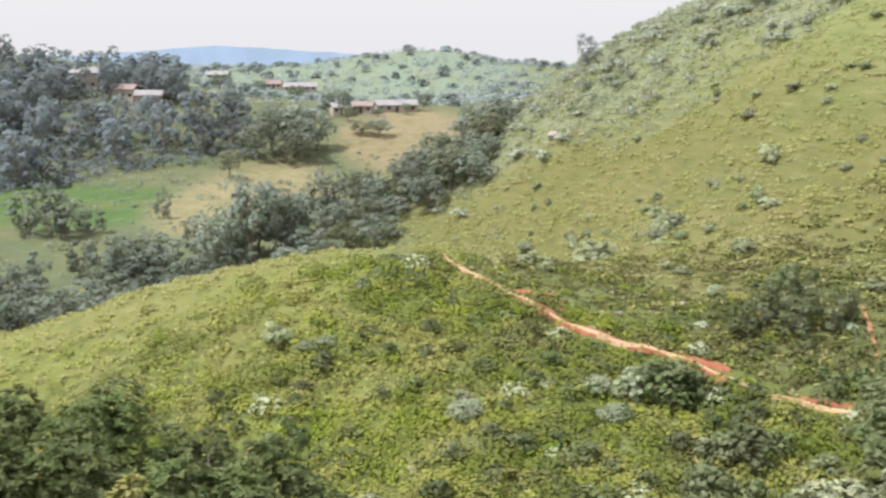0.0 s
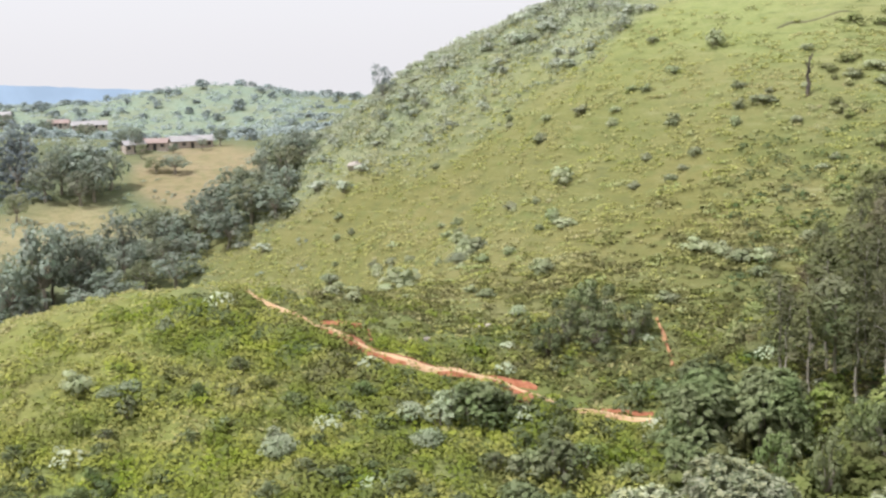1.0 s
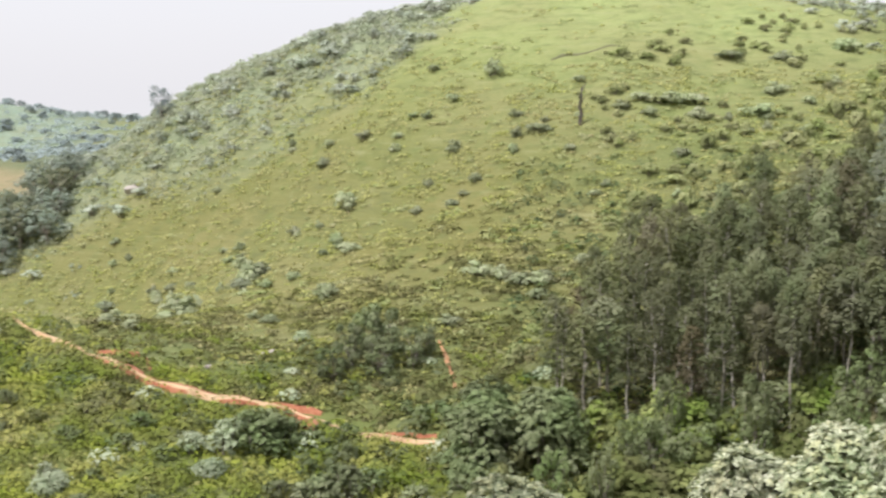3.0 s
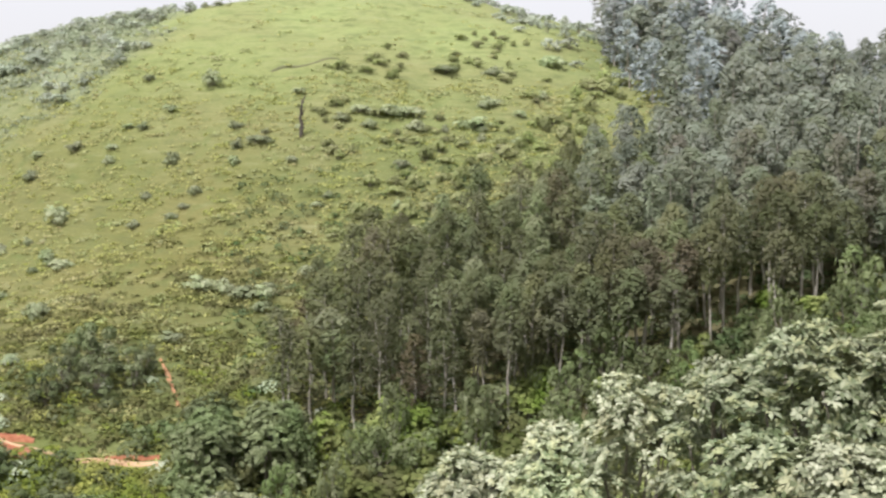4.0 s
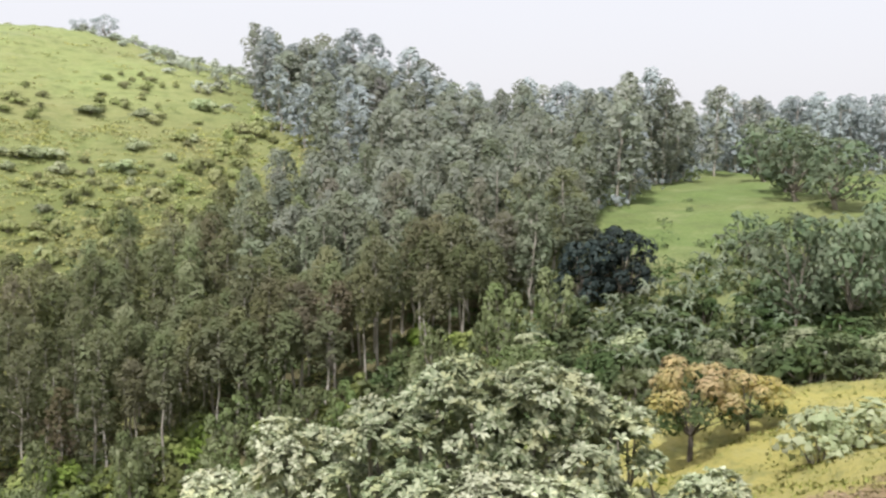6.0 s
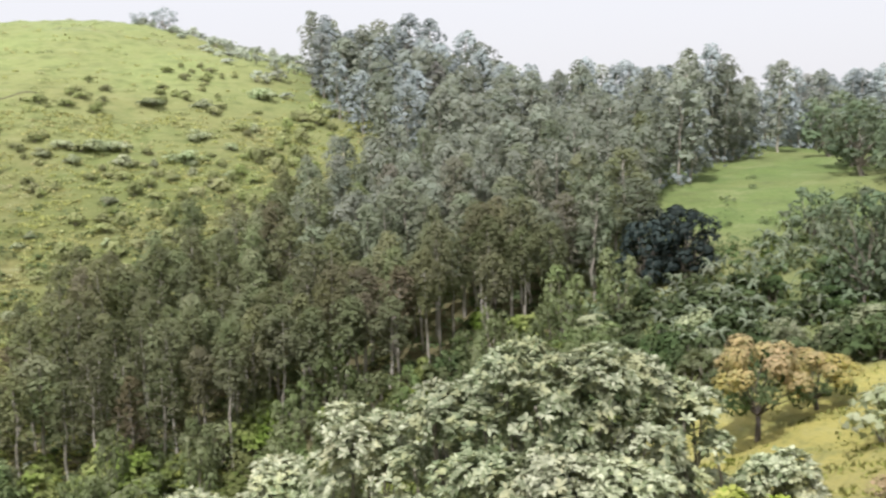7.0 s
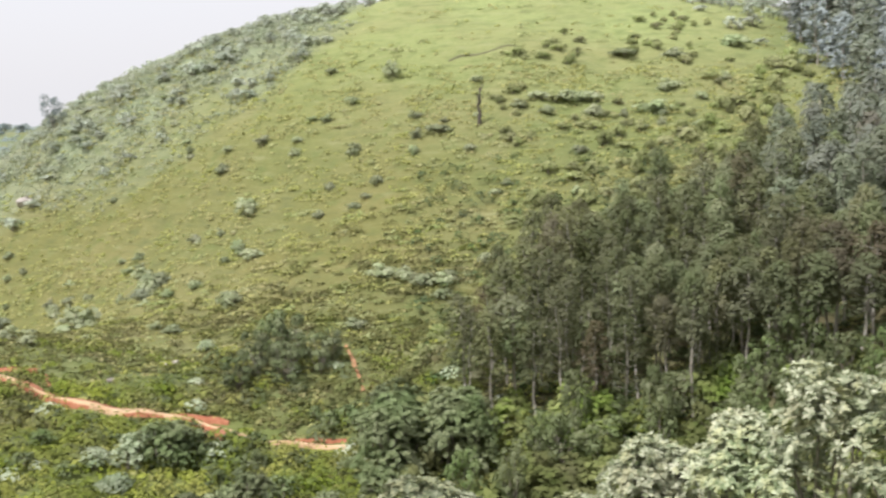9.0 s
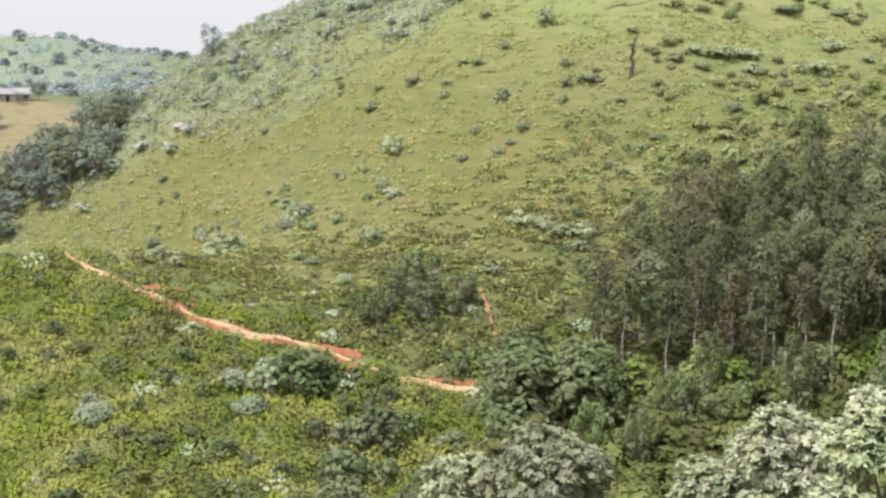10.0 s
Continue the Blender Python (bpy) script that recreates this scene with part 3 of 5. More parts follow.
def banana(seed):
    """A banana plant about 3.6 m high: a thick soft stem and long arching leaves."""
    rng = np.random.default_rng(seed)
    V, F = [], []
    limb(V, F, [(0, 0, -0.3), (0.03, 0, 1.0), (0.0, 0.05, 2.0)], 0.14, 0.08, 7)
    LV, LF = [], []
    for i in range(8):
        a = i * 2.399 + rng.random() * 0.5
        L, rise = 1.9 + 0.6 * rng.random(), 0.5 + 0.9 * rng.random()
        base = len(LV)
        side = (-math.sin(a), math.cos(a))
        for k in range(7):
            s = k / 6
            h = 1.9 + rise * s * 1.8 - 1.9 * s * s
            o = L * s * (1 - 0.15 * s)
            w = 0.30 * math.sin(math.pi * min(0.08 + s * 0.92, 1) ** 0.7) + 0.02
            c = (math.cos(a) * o, math.sin(a) * o, h)
            for e, dz in ((-1, -0.08), (0, 0.0), (1, -0.08)):
                LV.append((c[0] + side[0] * w * e, c[1] + side[1] * w * e, c[2] + dz))
        for k in range(6):
            for e in (0, 1):
                LF.append((base + 3 * k + e, base + 3 * k + e + 1, base + 3 * k + e + 4, base + 3 * k + e + 3))
    return plant("banana_plant", (V, F), M_LUSH, [(np.array(LV), np.array(LF), None, M_BANANA)],
                 "banana plant with long arching grey-green leaves", "banana plant", "banana grove", "stem", "leaf_crown")


def dead_tree():
    """A bare dark snag with a few broken limbs."""
    rng = np.random.default_rng(5)
    V, F = [], []
    spine = wander((0, 0, -0.4), (0.25, 0, 4.3), 7, 0.02, rng)
    limb(V, F, spine, 0.27, 0.1, 8)
    root = tagged(new("dead_tree"), "bare dark dead tree standing on the grassy hillside", "dead tree")
    part("trunk", mesh_of("trunk", V, F, M_DEAD, True), root)
    for z, a, l, up in ((2.6, 0.3, 0.8, 0.9), (3.1, 3.4, 0.9, 1.0), (3.6, 1.0, 0.6, 0.9), (3.9, 5.2, 0.6, 0.9), (4.1, 0.2, 0.45, 0.8)):
        V, F = [], []
        p = np.array((0.06 * z, 0, z))
        limb(V, F, wander(p, p + np.array((math.cos(a) * l, math.sin(a) * l * 0.5, up)), 4, 0.06, rng), 0.09, 0.03, 5)
        part("branch", mesh_of("branch", V, F, M_DEAD, True), root)
    return root


def rock(seed, label):
    rng = np.random.default_rng(seed)
    bm = bmesh.new()
    bmesh.ops.create_icosphere(bm, subdivisions=3, radius=0.5)
    for v in bm.verts:
        n = noise.noise(v.co * 2.3 + Vector((seed, 0, 0))) * 0.28 + noise.noise(v.co * 6 + Vector((0, seed, 0))) * 0.08
        v.co *= 1 + n
        v.co.z *= 0.7
        v.co.z = max(v.co.z, -0.25)
    me = bpy.data.meshes.new("rock")
    bm.to_mesh(me)
    bm.free()
    me.materials.append(M_ROCK)
    return tagged(new("rock", me), label, "rock", "rocks on the slope")


def seat(x, y, size=1.0, tall=None, turn=0.0, sink=0.12):
    """The pose of a plant that grows at x, y."""
    tall = size if tall is None else tall
    return pose(x, y, float(gz(x, y)) - sink * tall, 0, 0, turn) @ Matrix.Diagonal((size, size, tall, 1))


def spread(protos, spots, sink=0.12):
    """Copies of the prototypes at all spots (x, y, size, tall); the prototypes themselves take the first ones."""
    rng = random.Random(len(spots))
    for i in range(len(spots) - 1, -1, -1):
        x, y, size, tall = spots[i]
        m = seat(x, y, size, tall, rng.uniform(0, 360), sink)
        if i < len(protos):
            protos[i].matrix_basis = m
        else:
            copy_thing(protos[i % len(protos)], m)


def scatter(n, ax, rx, keep, seed, gap=0.0):
    """Up to n spots in a ring sector of azimuths ax and ranges rx, where keep(x, y) allows, at least gap apart."""
    rng = np.random.default_rng(seed)
    out = []
    for _ in range(n * 30):
        if len(out) >= n:
            break
        az = rng.uniform(*ax)
        r = math.sqrt(rng.uniform(rx[0] ** 2, rx[1] ** 2))
        x, y = polar(az, r)
        if rng.random() > keep(x, y, az, r):
            continue
        if gap and any((x - p[0]) ** 2 + (y - p[1]) ** 2 < gap * gap for p in out):
            continue
        out.append((x, y))
    return out, rng


# ---- footpaths
ribbon("footpath", PATH, (0.08, 0.13, 0.2, 0.3, 0.32, 0.28, 0.32, 0.2, 0.14, 0.3, 0.24), 0.24, M_PATH, "narrow trodden footpath of pale red earth across the slope", 3, 0.75)
for pts, w, seed in CLAY:
    ribbon("clay_bank", pts, w, 0.2, M_CLAY, "bare red clay bank beside the footpath", seed, 0.9)
ribbon("footpath", SIDE, (0.08, 0.2, 0.3, 0.2, 0.12), 0.14, M_TRAIL, "short eroded red earth trail running up the slope", 7, 0.7)

# the small bank's shadow, laid on the turf as a dark strip
ribbon("terrace_edge_shadow", [(66.7, 137.7), (72.0, 136.1), (77.0, 135.2)], (0.05, 0.3, 0.35, 0.15, 0.05), 0.10, M_EDGESHADE, "thin dark strip for the shadow of a small bank across the grassy hill crown", 9, 0.8)

# ---- the eucalyptus stand
UPPER = [(24, 84), (26, 86), (28.6, 96), (31, 104), (35, 106), (37.8, 108), (40.5, 114), (43.3, 122), (57, 122), (58, 110), (60, 100)]       # azimuth, range of the stand's upper edge


def in_stand(x, y, az, r):
    top = np.interp(az, [u[0] for u in UPPER], [u[1] for u in UPPER])
    foot = np.interp(az, (24, 27, 30, 36, 42, 46, 52, 57), (88, 84, 82, 79, 79, 80, 84, 92))
    return 1.0 if foot < r < top else 0.0


spots, rng = scatter(240, (24, 58.6), (78, 122), in_stand, 11, 2.1)
euc = [eucalyptus(s, bare=0.5 if s < 4 else 0.36) for s in (1, 2, 3, 4, 5)]
tall = [eucalyptus(s, None, "tall bare-stemmed eucalyptus tree at the front of the wood", "eucalyptus stand", 1350, 0.6) for s in (8, 9, 10)]
front = [p for p in spots if math.hypot(*p) < 90 and 35 < math.degrees(math.atan2(*p)) < 58]
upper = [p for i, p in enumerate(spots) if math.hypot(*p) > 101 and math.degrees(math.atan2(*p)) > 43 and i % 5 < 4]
middle = [eucalyptus(s, M_EUCMID, "eucalyptus tree in the upper wood, leaf colour greyed for haze", "eucalyptus stand", 1000, 0.3, leaf_long=0.28) for s in (11, 12)]
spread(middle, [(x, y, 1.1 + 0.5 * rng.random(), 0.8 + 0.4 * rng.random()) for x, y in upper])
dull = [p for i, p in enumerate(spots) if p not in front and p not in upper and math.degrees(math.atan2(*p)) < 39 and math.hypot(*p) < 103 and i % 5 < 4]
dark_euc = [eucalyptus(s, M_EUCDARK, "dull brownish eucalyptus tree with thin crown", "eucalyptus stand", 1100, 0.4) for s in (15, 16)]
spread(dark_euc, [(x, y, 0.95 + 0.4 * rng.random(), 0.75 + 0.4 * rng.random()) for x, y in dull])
grey = [p for i, p in enumerate(spots) if p not in front and p not in upper and p not in dull and math.degrees(math.atan2(*p)) > 41 and i % 4 < 3]
grey_euc = [eucalyptus(s, M_EUCHAZY, "grey-green eucalyptus tree in the middle of the wood, slight haze in its colour", "eucalyptus stand", 1350, 0.36) for s in (17, 18)]
spread(grey_euc, [(x, y, 1.0 + 0.5 * rng.random(), 0.75 + 0.4 * rng.random()) for x, y in grey])
spread(euc, [(x, y, 1.0 + 0.45 * rng.random(), 0.72 + 0.4 * rng.random()) for x, y in spots if (x, y) not in front and (x, y) not in upper and (x, y) not in dull and (x, y) not in grey])
# these front trees get the darker leaf: shade put into the colour
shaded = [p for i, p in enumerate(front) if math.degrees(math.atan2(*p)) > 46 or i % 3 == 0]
tall_dark = [eucalyptus(s, M_EUCDARK, "tall eucalyptus tree with bare pale stem, shade put into its leaf colour", "eucalyptus stand", 1200, 0.58) for s in (19, 20)]
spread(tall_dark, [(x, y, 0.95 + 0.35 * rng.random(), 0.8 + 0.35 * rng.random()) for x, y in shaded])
spread(tall, [(x, y, 0.95 + 0.35 * rng.random(), 0.8 + 0.35 * rng.random()) for x, y in front if (x, y) not in shaded])
spots, rng = scatter(230, (42, 78), (104, 215), lambda x, y, az, r: 1.0 if np.interp(az, (42, 42.6, 44, 46, 48, 51, 55, 58, 60, 62, 64, 68, 78), (176, 168, 152, 138, 124, 112, 108, 108, 118, 138, 168, 176, 180)) < r < np.interp(az, (39, 42, 48, 50, 58, 62, 66, 78), (178, 190, 188, 165, 160, 175, 200, 210)) else 0, 12, 2.3)
euc2 = [eucalyptus(s, M_EUCFAR, "tall mature eucalyptus tree on the ridge, haze put into its crown colour", "ridge wood", 600, 0.22, "mature_eucalyptus", 0.38) for s in (5, 6, 7)]
ridge = [(x, y, 1.35 + 0.6 * rng.random(), 0.85 + 0.4 * rng.random()) for x, y in spots]
for az, r, size, tall in ((44.6, 168, 2.1, 1.25), (45.8, 172, 2.3, 1.35), (47.0, 176, 2.3, 1.45), (48.2, 174, 2.3, 1.45), (49.4, 170, 2.3, 1.38), (50.5, 166, 2.2, 1.3), (51.5, 162, 2.0, 1.15), (45.8, 164, 2.0, 1.25), (47.6, 163, 2.0, 1.25),
                          (59.6, 150, 1.7, 0.95), (60.6, 152, 1.7, 0.9), (61.4, 156, 1.8, 0.95), (62.3, 158, 1.8, 0.9), (63.2, 160, 1.8, 0.9), (64.0, 172, 1.8, 0.85), (65.2, 174, 1.8, 0.9), (63.6, 166, 1.7, 0.75), (62.8, 150, 1.6, 0.7), (61.0, 146, 1.6, 0.7), (65.8, 180, 1.8, 0.95), (67.2, 184, 1.8, 0.95),
                          (60.9, 138, 1.7, 1.4), (61.6, 142, 1.8, 1.5), (62.1, 140, 1.6, 1.3), (64.6, 160, 1.6, 1.35), (58.5, 130, 1.6, 1.25), (55.5, 135, 1.6, 1.25), (66.3, 172, 1.9, 1.2), (68.4, 178, 1.9, 1.2)):
    ridge.append((*polar(az, r), size, tall))
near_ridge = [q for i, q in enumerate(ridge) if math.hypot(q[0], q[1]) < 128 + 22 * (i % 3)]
ridge_mid = [eucalyptus(s, M_EUCMID, "eucalyptus tree below the ridge, leaf colour greyed for haze", "ridge wood", 680, 0.22, "mature_eucalyptus", 0.36) for s in (13, 14)]
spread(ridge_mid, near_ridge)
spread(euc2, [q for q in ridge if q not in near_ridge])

# ---- single trees and bushes of the great hill
dead = dead_tree()
dead.matrix_basis = seat(62.3, 120.3, 1.0, 1.0, 20)
hill_bush = [bush(s, M_HILLBUSH, "rounded dark green bush on the grassy hillside", "hillside bushes", "hillside_bush", per=30, size=0.36, up=0.0, flat=0.66) for s in (21, 22, 23)]
grey_bush = [bush(s, M_GREYBUSH, "spreading grey-green bush on the hill flank, colour paled for haze", "flank bushes", "flank_shrub", clumps=7, per=14, size=0.42, up=0.1) for s in (24, 25, 26)]
singles = [(59.7, 139.8, 1.2, 1.4), (36.9, 129.9, 1.3, 1.6), (37.3, 142.2, 0.9, 0.8), (16.2, 120.5, 2.3, 1.7), (25.2, 125.5, 1.7, 1.5), (-12.8, 86.6, 1.1, 1.3), (-6.5, 91.3, 0.8, 0.8), (92.5, 194, 1, 0.8)] + [(25.21, 134.2, 1.2, 1), (11.73, 147.5, 1.2, 0.8), (34.11, 119.2, 1.2, 0.8), (42.0, 102.2, 1.2, 1.1), (43.6, 100.6, 1.1, 0.9), (44.6, 98.4, 1.2, 1.0), (46.2, 97.2, 1.0, 0.9), (49.36, 127.3, 0.9, 1), (54.15, 120.9, 0.6, 0.9), (55.5, 123.1, 0.6, 0.9)] + [(74.56, 120.8, 1.8, 0.8), (71.72, 122.6, 1.4, 0.7), (87.12, 117.2, 1.3, 1), (75.7, 116.6, 1.3, 0.9), (58.32, 122.9, 1.6, 0.7), (42.67, 141.7, 1, 0.8), (37.42, 142.2, 0.9, 0.8), (104.1, 125.4, 2, 1.4), (87.63, 127.8, 1.8, 0.7), (93.35, 124.4, 1.6, 0.9), (76.93, 120, 2, 1), (82.15, 113.4, 2, 1), (23.93, 124.7, 1.4, 1.3), (29.01, 110.2, 1.3, 1.2)]
spots, rng = scatter(130, (4, 44), (98, 215), lambda x, y, az, r: (0.10 + 0.9 * (tri_noise(x, y, 7.0) > 0.62)) * (0.06 if math.hypot(x - 108, y - 180) < 62 else 1) * (in_stand(x, y, az, r) == 0), 31, 1.5)
more, rng2 = scatter(110, (28, 46), (118, 182), lambda x, y, az, r: 1.0 if r < np.interp(az, (28, 33, 36, 40, 42, 46), (150, 165, 176, 172, 168, 138)) and in_stand(x, y, az, r) == 0 and tri_noise(x, y, 8.0) > 0.5 else 0, 35, 0.8)
spread(hill_bush, singles + [(x, y, 0.45 + 0.5 * rng.random(), 0.4 + 0.4 * rng.random()) for x, y in spots], 0.25)
spots, rng = scatter(215, (-1, 27), (145, 212), lambda x, y, az, r: float(flank(x, y)) * (0.45 + 0.55 * (tri_noise(x, y, 9.0) > 0.45)), 32, 1.2)
spots2, rng = scatter(80, (33, 43), (160, 228), lambda x, y, az, r: 1.0 if r > np.interp(az, (33, 36, 40, 43), (225, 190, 168, 160)) else 0, 33, 1.5)
spread(grey_bush, [(x, y, 0.7 + 1.0 * rng.random(), 0.5 + 0.75 * rng.random()) for x, y in spots + spots2])
pale_bush = [bush(s, M_PALE, "pale silvery green bush on the grassy slope", "pale slope bushes", "pale_bush", clumps=12, per=80, size=0.17, up=0.4) for s in (19, 20)]
spread(pale_bush, [(1.4, 76.5, 0.8, 0.7), (-8.7, 85.1, 0.9, 0.6), (1.626, 75.48, 1.2, 1.1), (23.6, 98.2, 0.7, 0.7), (11.68, 76.11, 1.2, 1), (1.443, 75.49, 1.1, 0.9), (10.97, 78.74, 1.1, 1), (-10.18, 84.89, 1, 0.6), (11, 152.1, 1.3, 0.8), (23.05, 123.9, 1.3, 0.9)])

lone = [broad_tree(s, M_FARHAZE, "tree standing alone on the skyline, haze put into its pale blue-green colour", "skyline trees", "skyline_tree", 12, 60, 0.36, 0.2) for s in (28, 29)]
spread(lone, [(123, 174.5, 0.95, 0.7), (119.5, 177, 0.6, 0.4), (23.34, 188.6, 0.75, 0.95)])
edge_shrub = [bush(s, M_SCRUB, "olive scrub bush at the upper edge of the wood", "scrub above the wood", "scrub_bush", per=26, size=0.36, up=0.0, flat=0.66) for s in (27, 28)]
spots, rng = scatter(110, (24, 43), (88, 165), lambda x, y, az, r: 1.0 if 0 < r - np.interp(az, [u[0] for u in UPPER], [u[1] for u in UPPER]) < 12 + 1.6 * (az - 24) else 0, 34, 1.6)
spread(edge_shrub, [(x, y, 0.6 + 0.7 * rng.random(), 0.6 + 0.9 * rng.random()) for x, y in spots] + [(x, y, 0.45 + 0.7 * rng2.random() ** 2, 0.4 + 0.4 * rng2.random()) for x, y in more], 0.25)

# ---- trees of the valley, its fields and the far wood
valley = [broad_tree(s, M_VALLEY, "dark green broadleaf tree in the valley", "valley trees", per=52, size=0.44) for s in (41, 42, 43)]
vt = [(-11.5, 366.0, 0.7, 0.6), (-29.0, 354.0, 0.8, 0.8), (-20.0, 361.0, 0.6, 0.5), (-6.0, 372.0, 0.9, 0.9), (-36.0, 366.0, 1.0, 1.0), (-58.0, 462.0, 1.6, 1.0), (-74.0, 468.0, 1.4, 1.0), (-90.0, 470.0, 1.8, 1.1), (-42.0, 470.0, 1.5, 1.0)] + [(-30.7, 185.5, 1.8, 2.5), (-34, 187, 1.3, 1.7), (-19.7, 195.5, 1.5, 1.6), (-12.7, 192.1, 1.4, 1.3), (-4, 187, 1.5, 1.4), (1.4, 183, 1.3, 1.2), (-25, 192, 1.3, 1.5), (-27, 187, 1.5, 2), (-36, 184, 1.5, 1.9), (-31, 190, 1.6, 2.1), (-41.1, 318.4, 2.2, 2.3), (-47.1, 317, 2, 2.1), (-30.6, 361.7, 0.9, 1.3), (-18.7, 336.5, 1.6, 0.9), (-24, 337, 1.3, 0.8), (-54, 290, 1.2, 1.2), (-38, 312, 2, 2), (-44, 322, 2.2, 2.2), (-50, 310, 1.9, 1.8), (-35, 322, 1.8, 1.9), (-41, 308, 1.6, 1.5)]
spots, rng = scatter(40, (-8, 3), (178, 225), lambda x, y, az, r: 1.0 if abs(r - np.interp(az, (-8, -3, 2, 5, 8), (192, 190, 192, 215, 248))) < 14 else 0, 43, 4.0)
vt += [(x, y, 0.9 + 0.5 * rng.random(), 0.62 + 0.4 * rng.random()) for x, y in spots]
spread(valley, vt)
spots, rng = scatter(85, (-27, -10), (150, 200), lambda x, y, az, r: 1.0, 44, 2.5)
grove = [broad_tree(s, M_GROVE, "low grey-green tree in the thicket of the valley floor", "valley thicket", clumps=11, per=48, low=0.12, size=0.5) for s in (44, 45)]
spread(grove, [(-72.5, 211.4, 1.7, 1.7), (-77, 213, 1.5, 1.4), (-69, 209, 1.3, 1.2), (-55.3, 226.9, 0.7, 1.0), (-44, 200.2, 0.7, 1.0), (-66, 214, 1.0, 0.8)] + [(x, y, 0.95 + 0.5 * rng.random(), 0.75 + 0.5 * rng.random()) for x, y in spots])
far_tree = [broad_tree(s, M_WOODHAZE, "tall dark tree of the far valley wood, haze in its bluish leaf colour", "far valley wood", "wood_tree", 11, 34, 0.6, 0.14) for s in (46, 47, 48)]
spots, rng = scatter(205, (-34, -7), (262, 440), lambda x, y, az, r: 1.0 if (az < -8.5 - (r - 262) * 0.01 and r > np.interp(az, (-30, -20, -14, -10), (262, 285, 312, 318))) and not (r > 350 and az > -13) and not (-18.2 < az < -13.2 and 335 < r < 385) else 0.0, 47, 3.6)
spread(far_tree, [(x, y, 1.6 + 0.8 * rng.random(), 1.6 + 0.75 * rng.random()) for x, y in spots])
hedge = [bush(s, M_FARHAZE, "hedge bush on the far slopes, haze in its bluish leaf colour", "far hedges", "hedge_bush", clumps=7, per=18, size=0.5) for s in (51, 52)]
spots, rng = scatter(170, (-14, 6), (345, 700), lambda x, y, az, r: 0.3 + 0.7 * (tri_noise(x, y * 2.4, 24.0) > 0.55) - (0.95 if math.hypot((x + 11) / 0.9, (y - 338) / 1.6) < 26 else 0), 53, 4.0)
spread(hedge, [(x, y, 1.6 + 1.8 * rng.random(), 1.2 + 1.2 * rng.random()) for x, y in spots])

# ---- the wooded right side: dark tree, banana grove, slope trees
right = [broad_tree(s, M_OLIVE, "dense dark green tree at the edge of the meadow", "meadow trees", low=0.15, per=70, size=0.4) for s in (61, 62)]
spread(right, [(117.6, 46.5, 1.4, 1.2), (124, 50, 1.4, 1.3), (137.1, 58.4, 1.5, 1.4), (112, 40, 1.4, 1.2), (89.7, 39.5, 0.75, 0.78), (74, 29.3, 0.95, 1.25), (76.5, 26.3, 1.1, 1.35), (80, 30, 1.0, 1.15), (82, 25.5, 1.2, 1.2), (88, 27, 1.3, 1.2), (97, 26, 1.3, 1.2), (92, 20, 1.4, 1.2)])
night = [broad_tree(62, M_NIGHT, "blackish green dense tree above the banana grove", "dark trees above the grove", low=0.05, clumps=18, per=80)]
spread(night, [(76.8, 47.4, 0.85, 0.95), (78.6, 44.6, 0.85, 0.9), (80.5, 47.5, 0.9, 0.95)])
edge = [bush(s, M_HILLBUSH, "rounded grey-green bush at the edge of the yellow meadow", "meadow edge bushes", "meadow_bush", per=60, size=0.22) for s in (64, 65)]
spread(edge, [(64.8, 30.1, 1.4, 1.5), (63.7, 26.5, 1.2, 1.3), (66.8, 26.5, 1.4, 1.2), (68, 26, 1.5, 1.3), (67, 21, 1.5, 1.3), (62, 33.5, 1.4, 1.2), (68.5, 38.3, 1.3, 1.2), (66, 45, 1.6, 1.5), (70, 18, 1.5, 1.4), (46.92, 17.26, 1.667, 1.451), (49.31, 16.5, 1.667, 1.235)])
bananas = [banana(s) for s in (1, 2, 3)]
spots, rng = scatter(170, (54, 72), (68, 103), lambda x, y, az, r: 1.0 if np.interp(az, (54, 60, 66, 72), (86, 74, 72, 84)) < r < np.interp(az, (56, 58, 63, 65), (103, 88, 88, 103)) else 0, 63, 1.1)
spread(bananas, [(x, y, 0.34 + 0.18 * rng.random(), 0.55 + 0.35 * rng.random()) for x, y in spots])

dim = [bush(s, M_TREE, "dark shrub between the wood and the banana grove", "dark shrubs by the grove", "dark_shrub", per=36, size=0.32) for s in (66, 67)]
spots, rng = scatter(72, (48, 72), (60, 84), lambda x, y, az, r: 1.0 if r > 66 or az < 57 else 0.0, 68, 1.6)
spread(dim, [(x, y, 1.0 + 0.6 * rng.random(), 0.9 + 0.6 * rng.random()) for x, y in spots])

# ---- shrubs at the foot of the stand
vine = [bush(s, M_VINE, "bright green shrub overgrown with hanging vines", "vine-covered shrubs", "vine_shrub", clumps=14, per=90, size=0.22) for s in (69, 70)]
spread(vine, [(43.15, 69.14, 2.2, 1.9), (45.35, 64.69, 1.5, 1.3), (52.05, 64.01, 1.5, 1.7), (40.58, 74.12, 1.3, 1.2), (53.4, 58.22, 1.3, 1.3), (58.41, 53.94, 0.9, 1.6), (43.18, 66.75, 2.2, 1.9), (51.3, 63.33, 1.5, 1.9), (39.64, 68.33, 1.4, 1.4), (68.87, 57.15, 1.2, 1.1), (71.41, 51.43, 1.3, 1.2)])
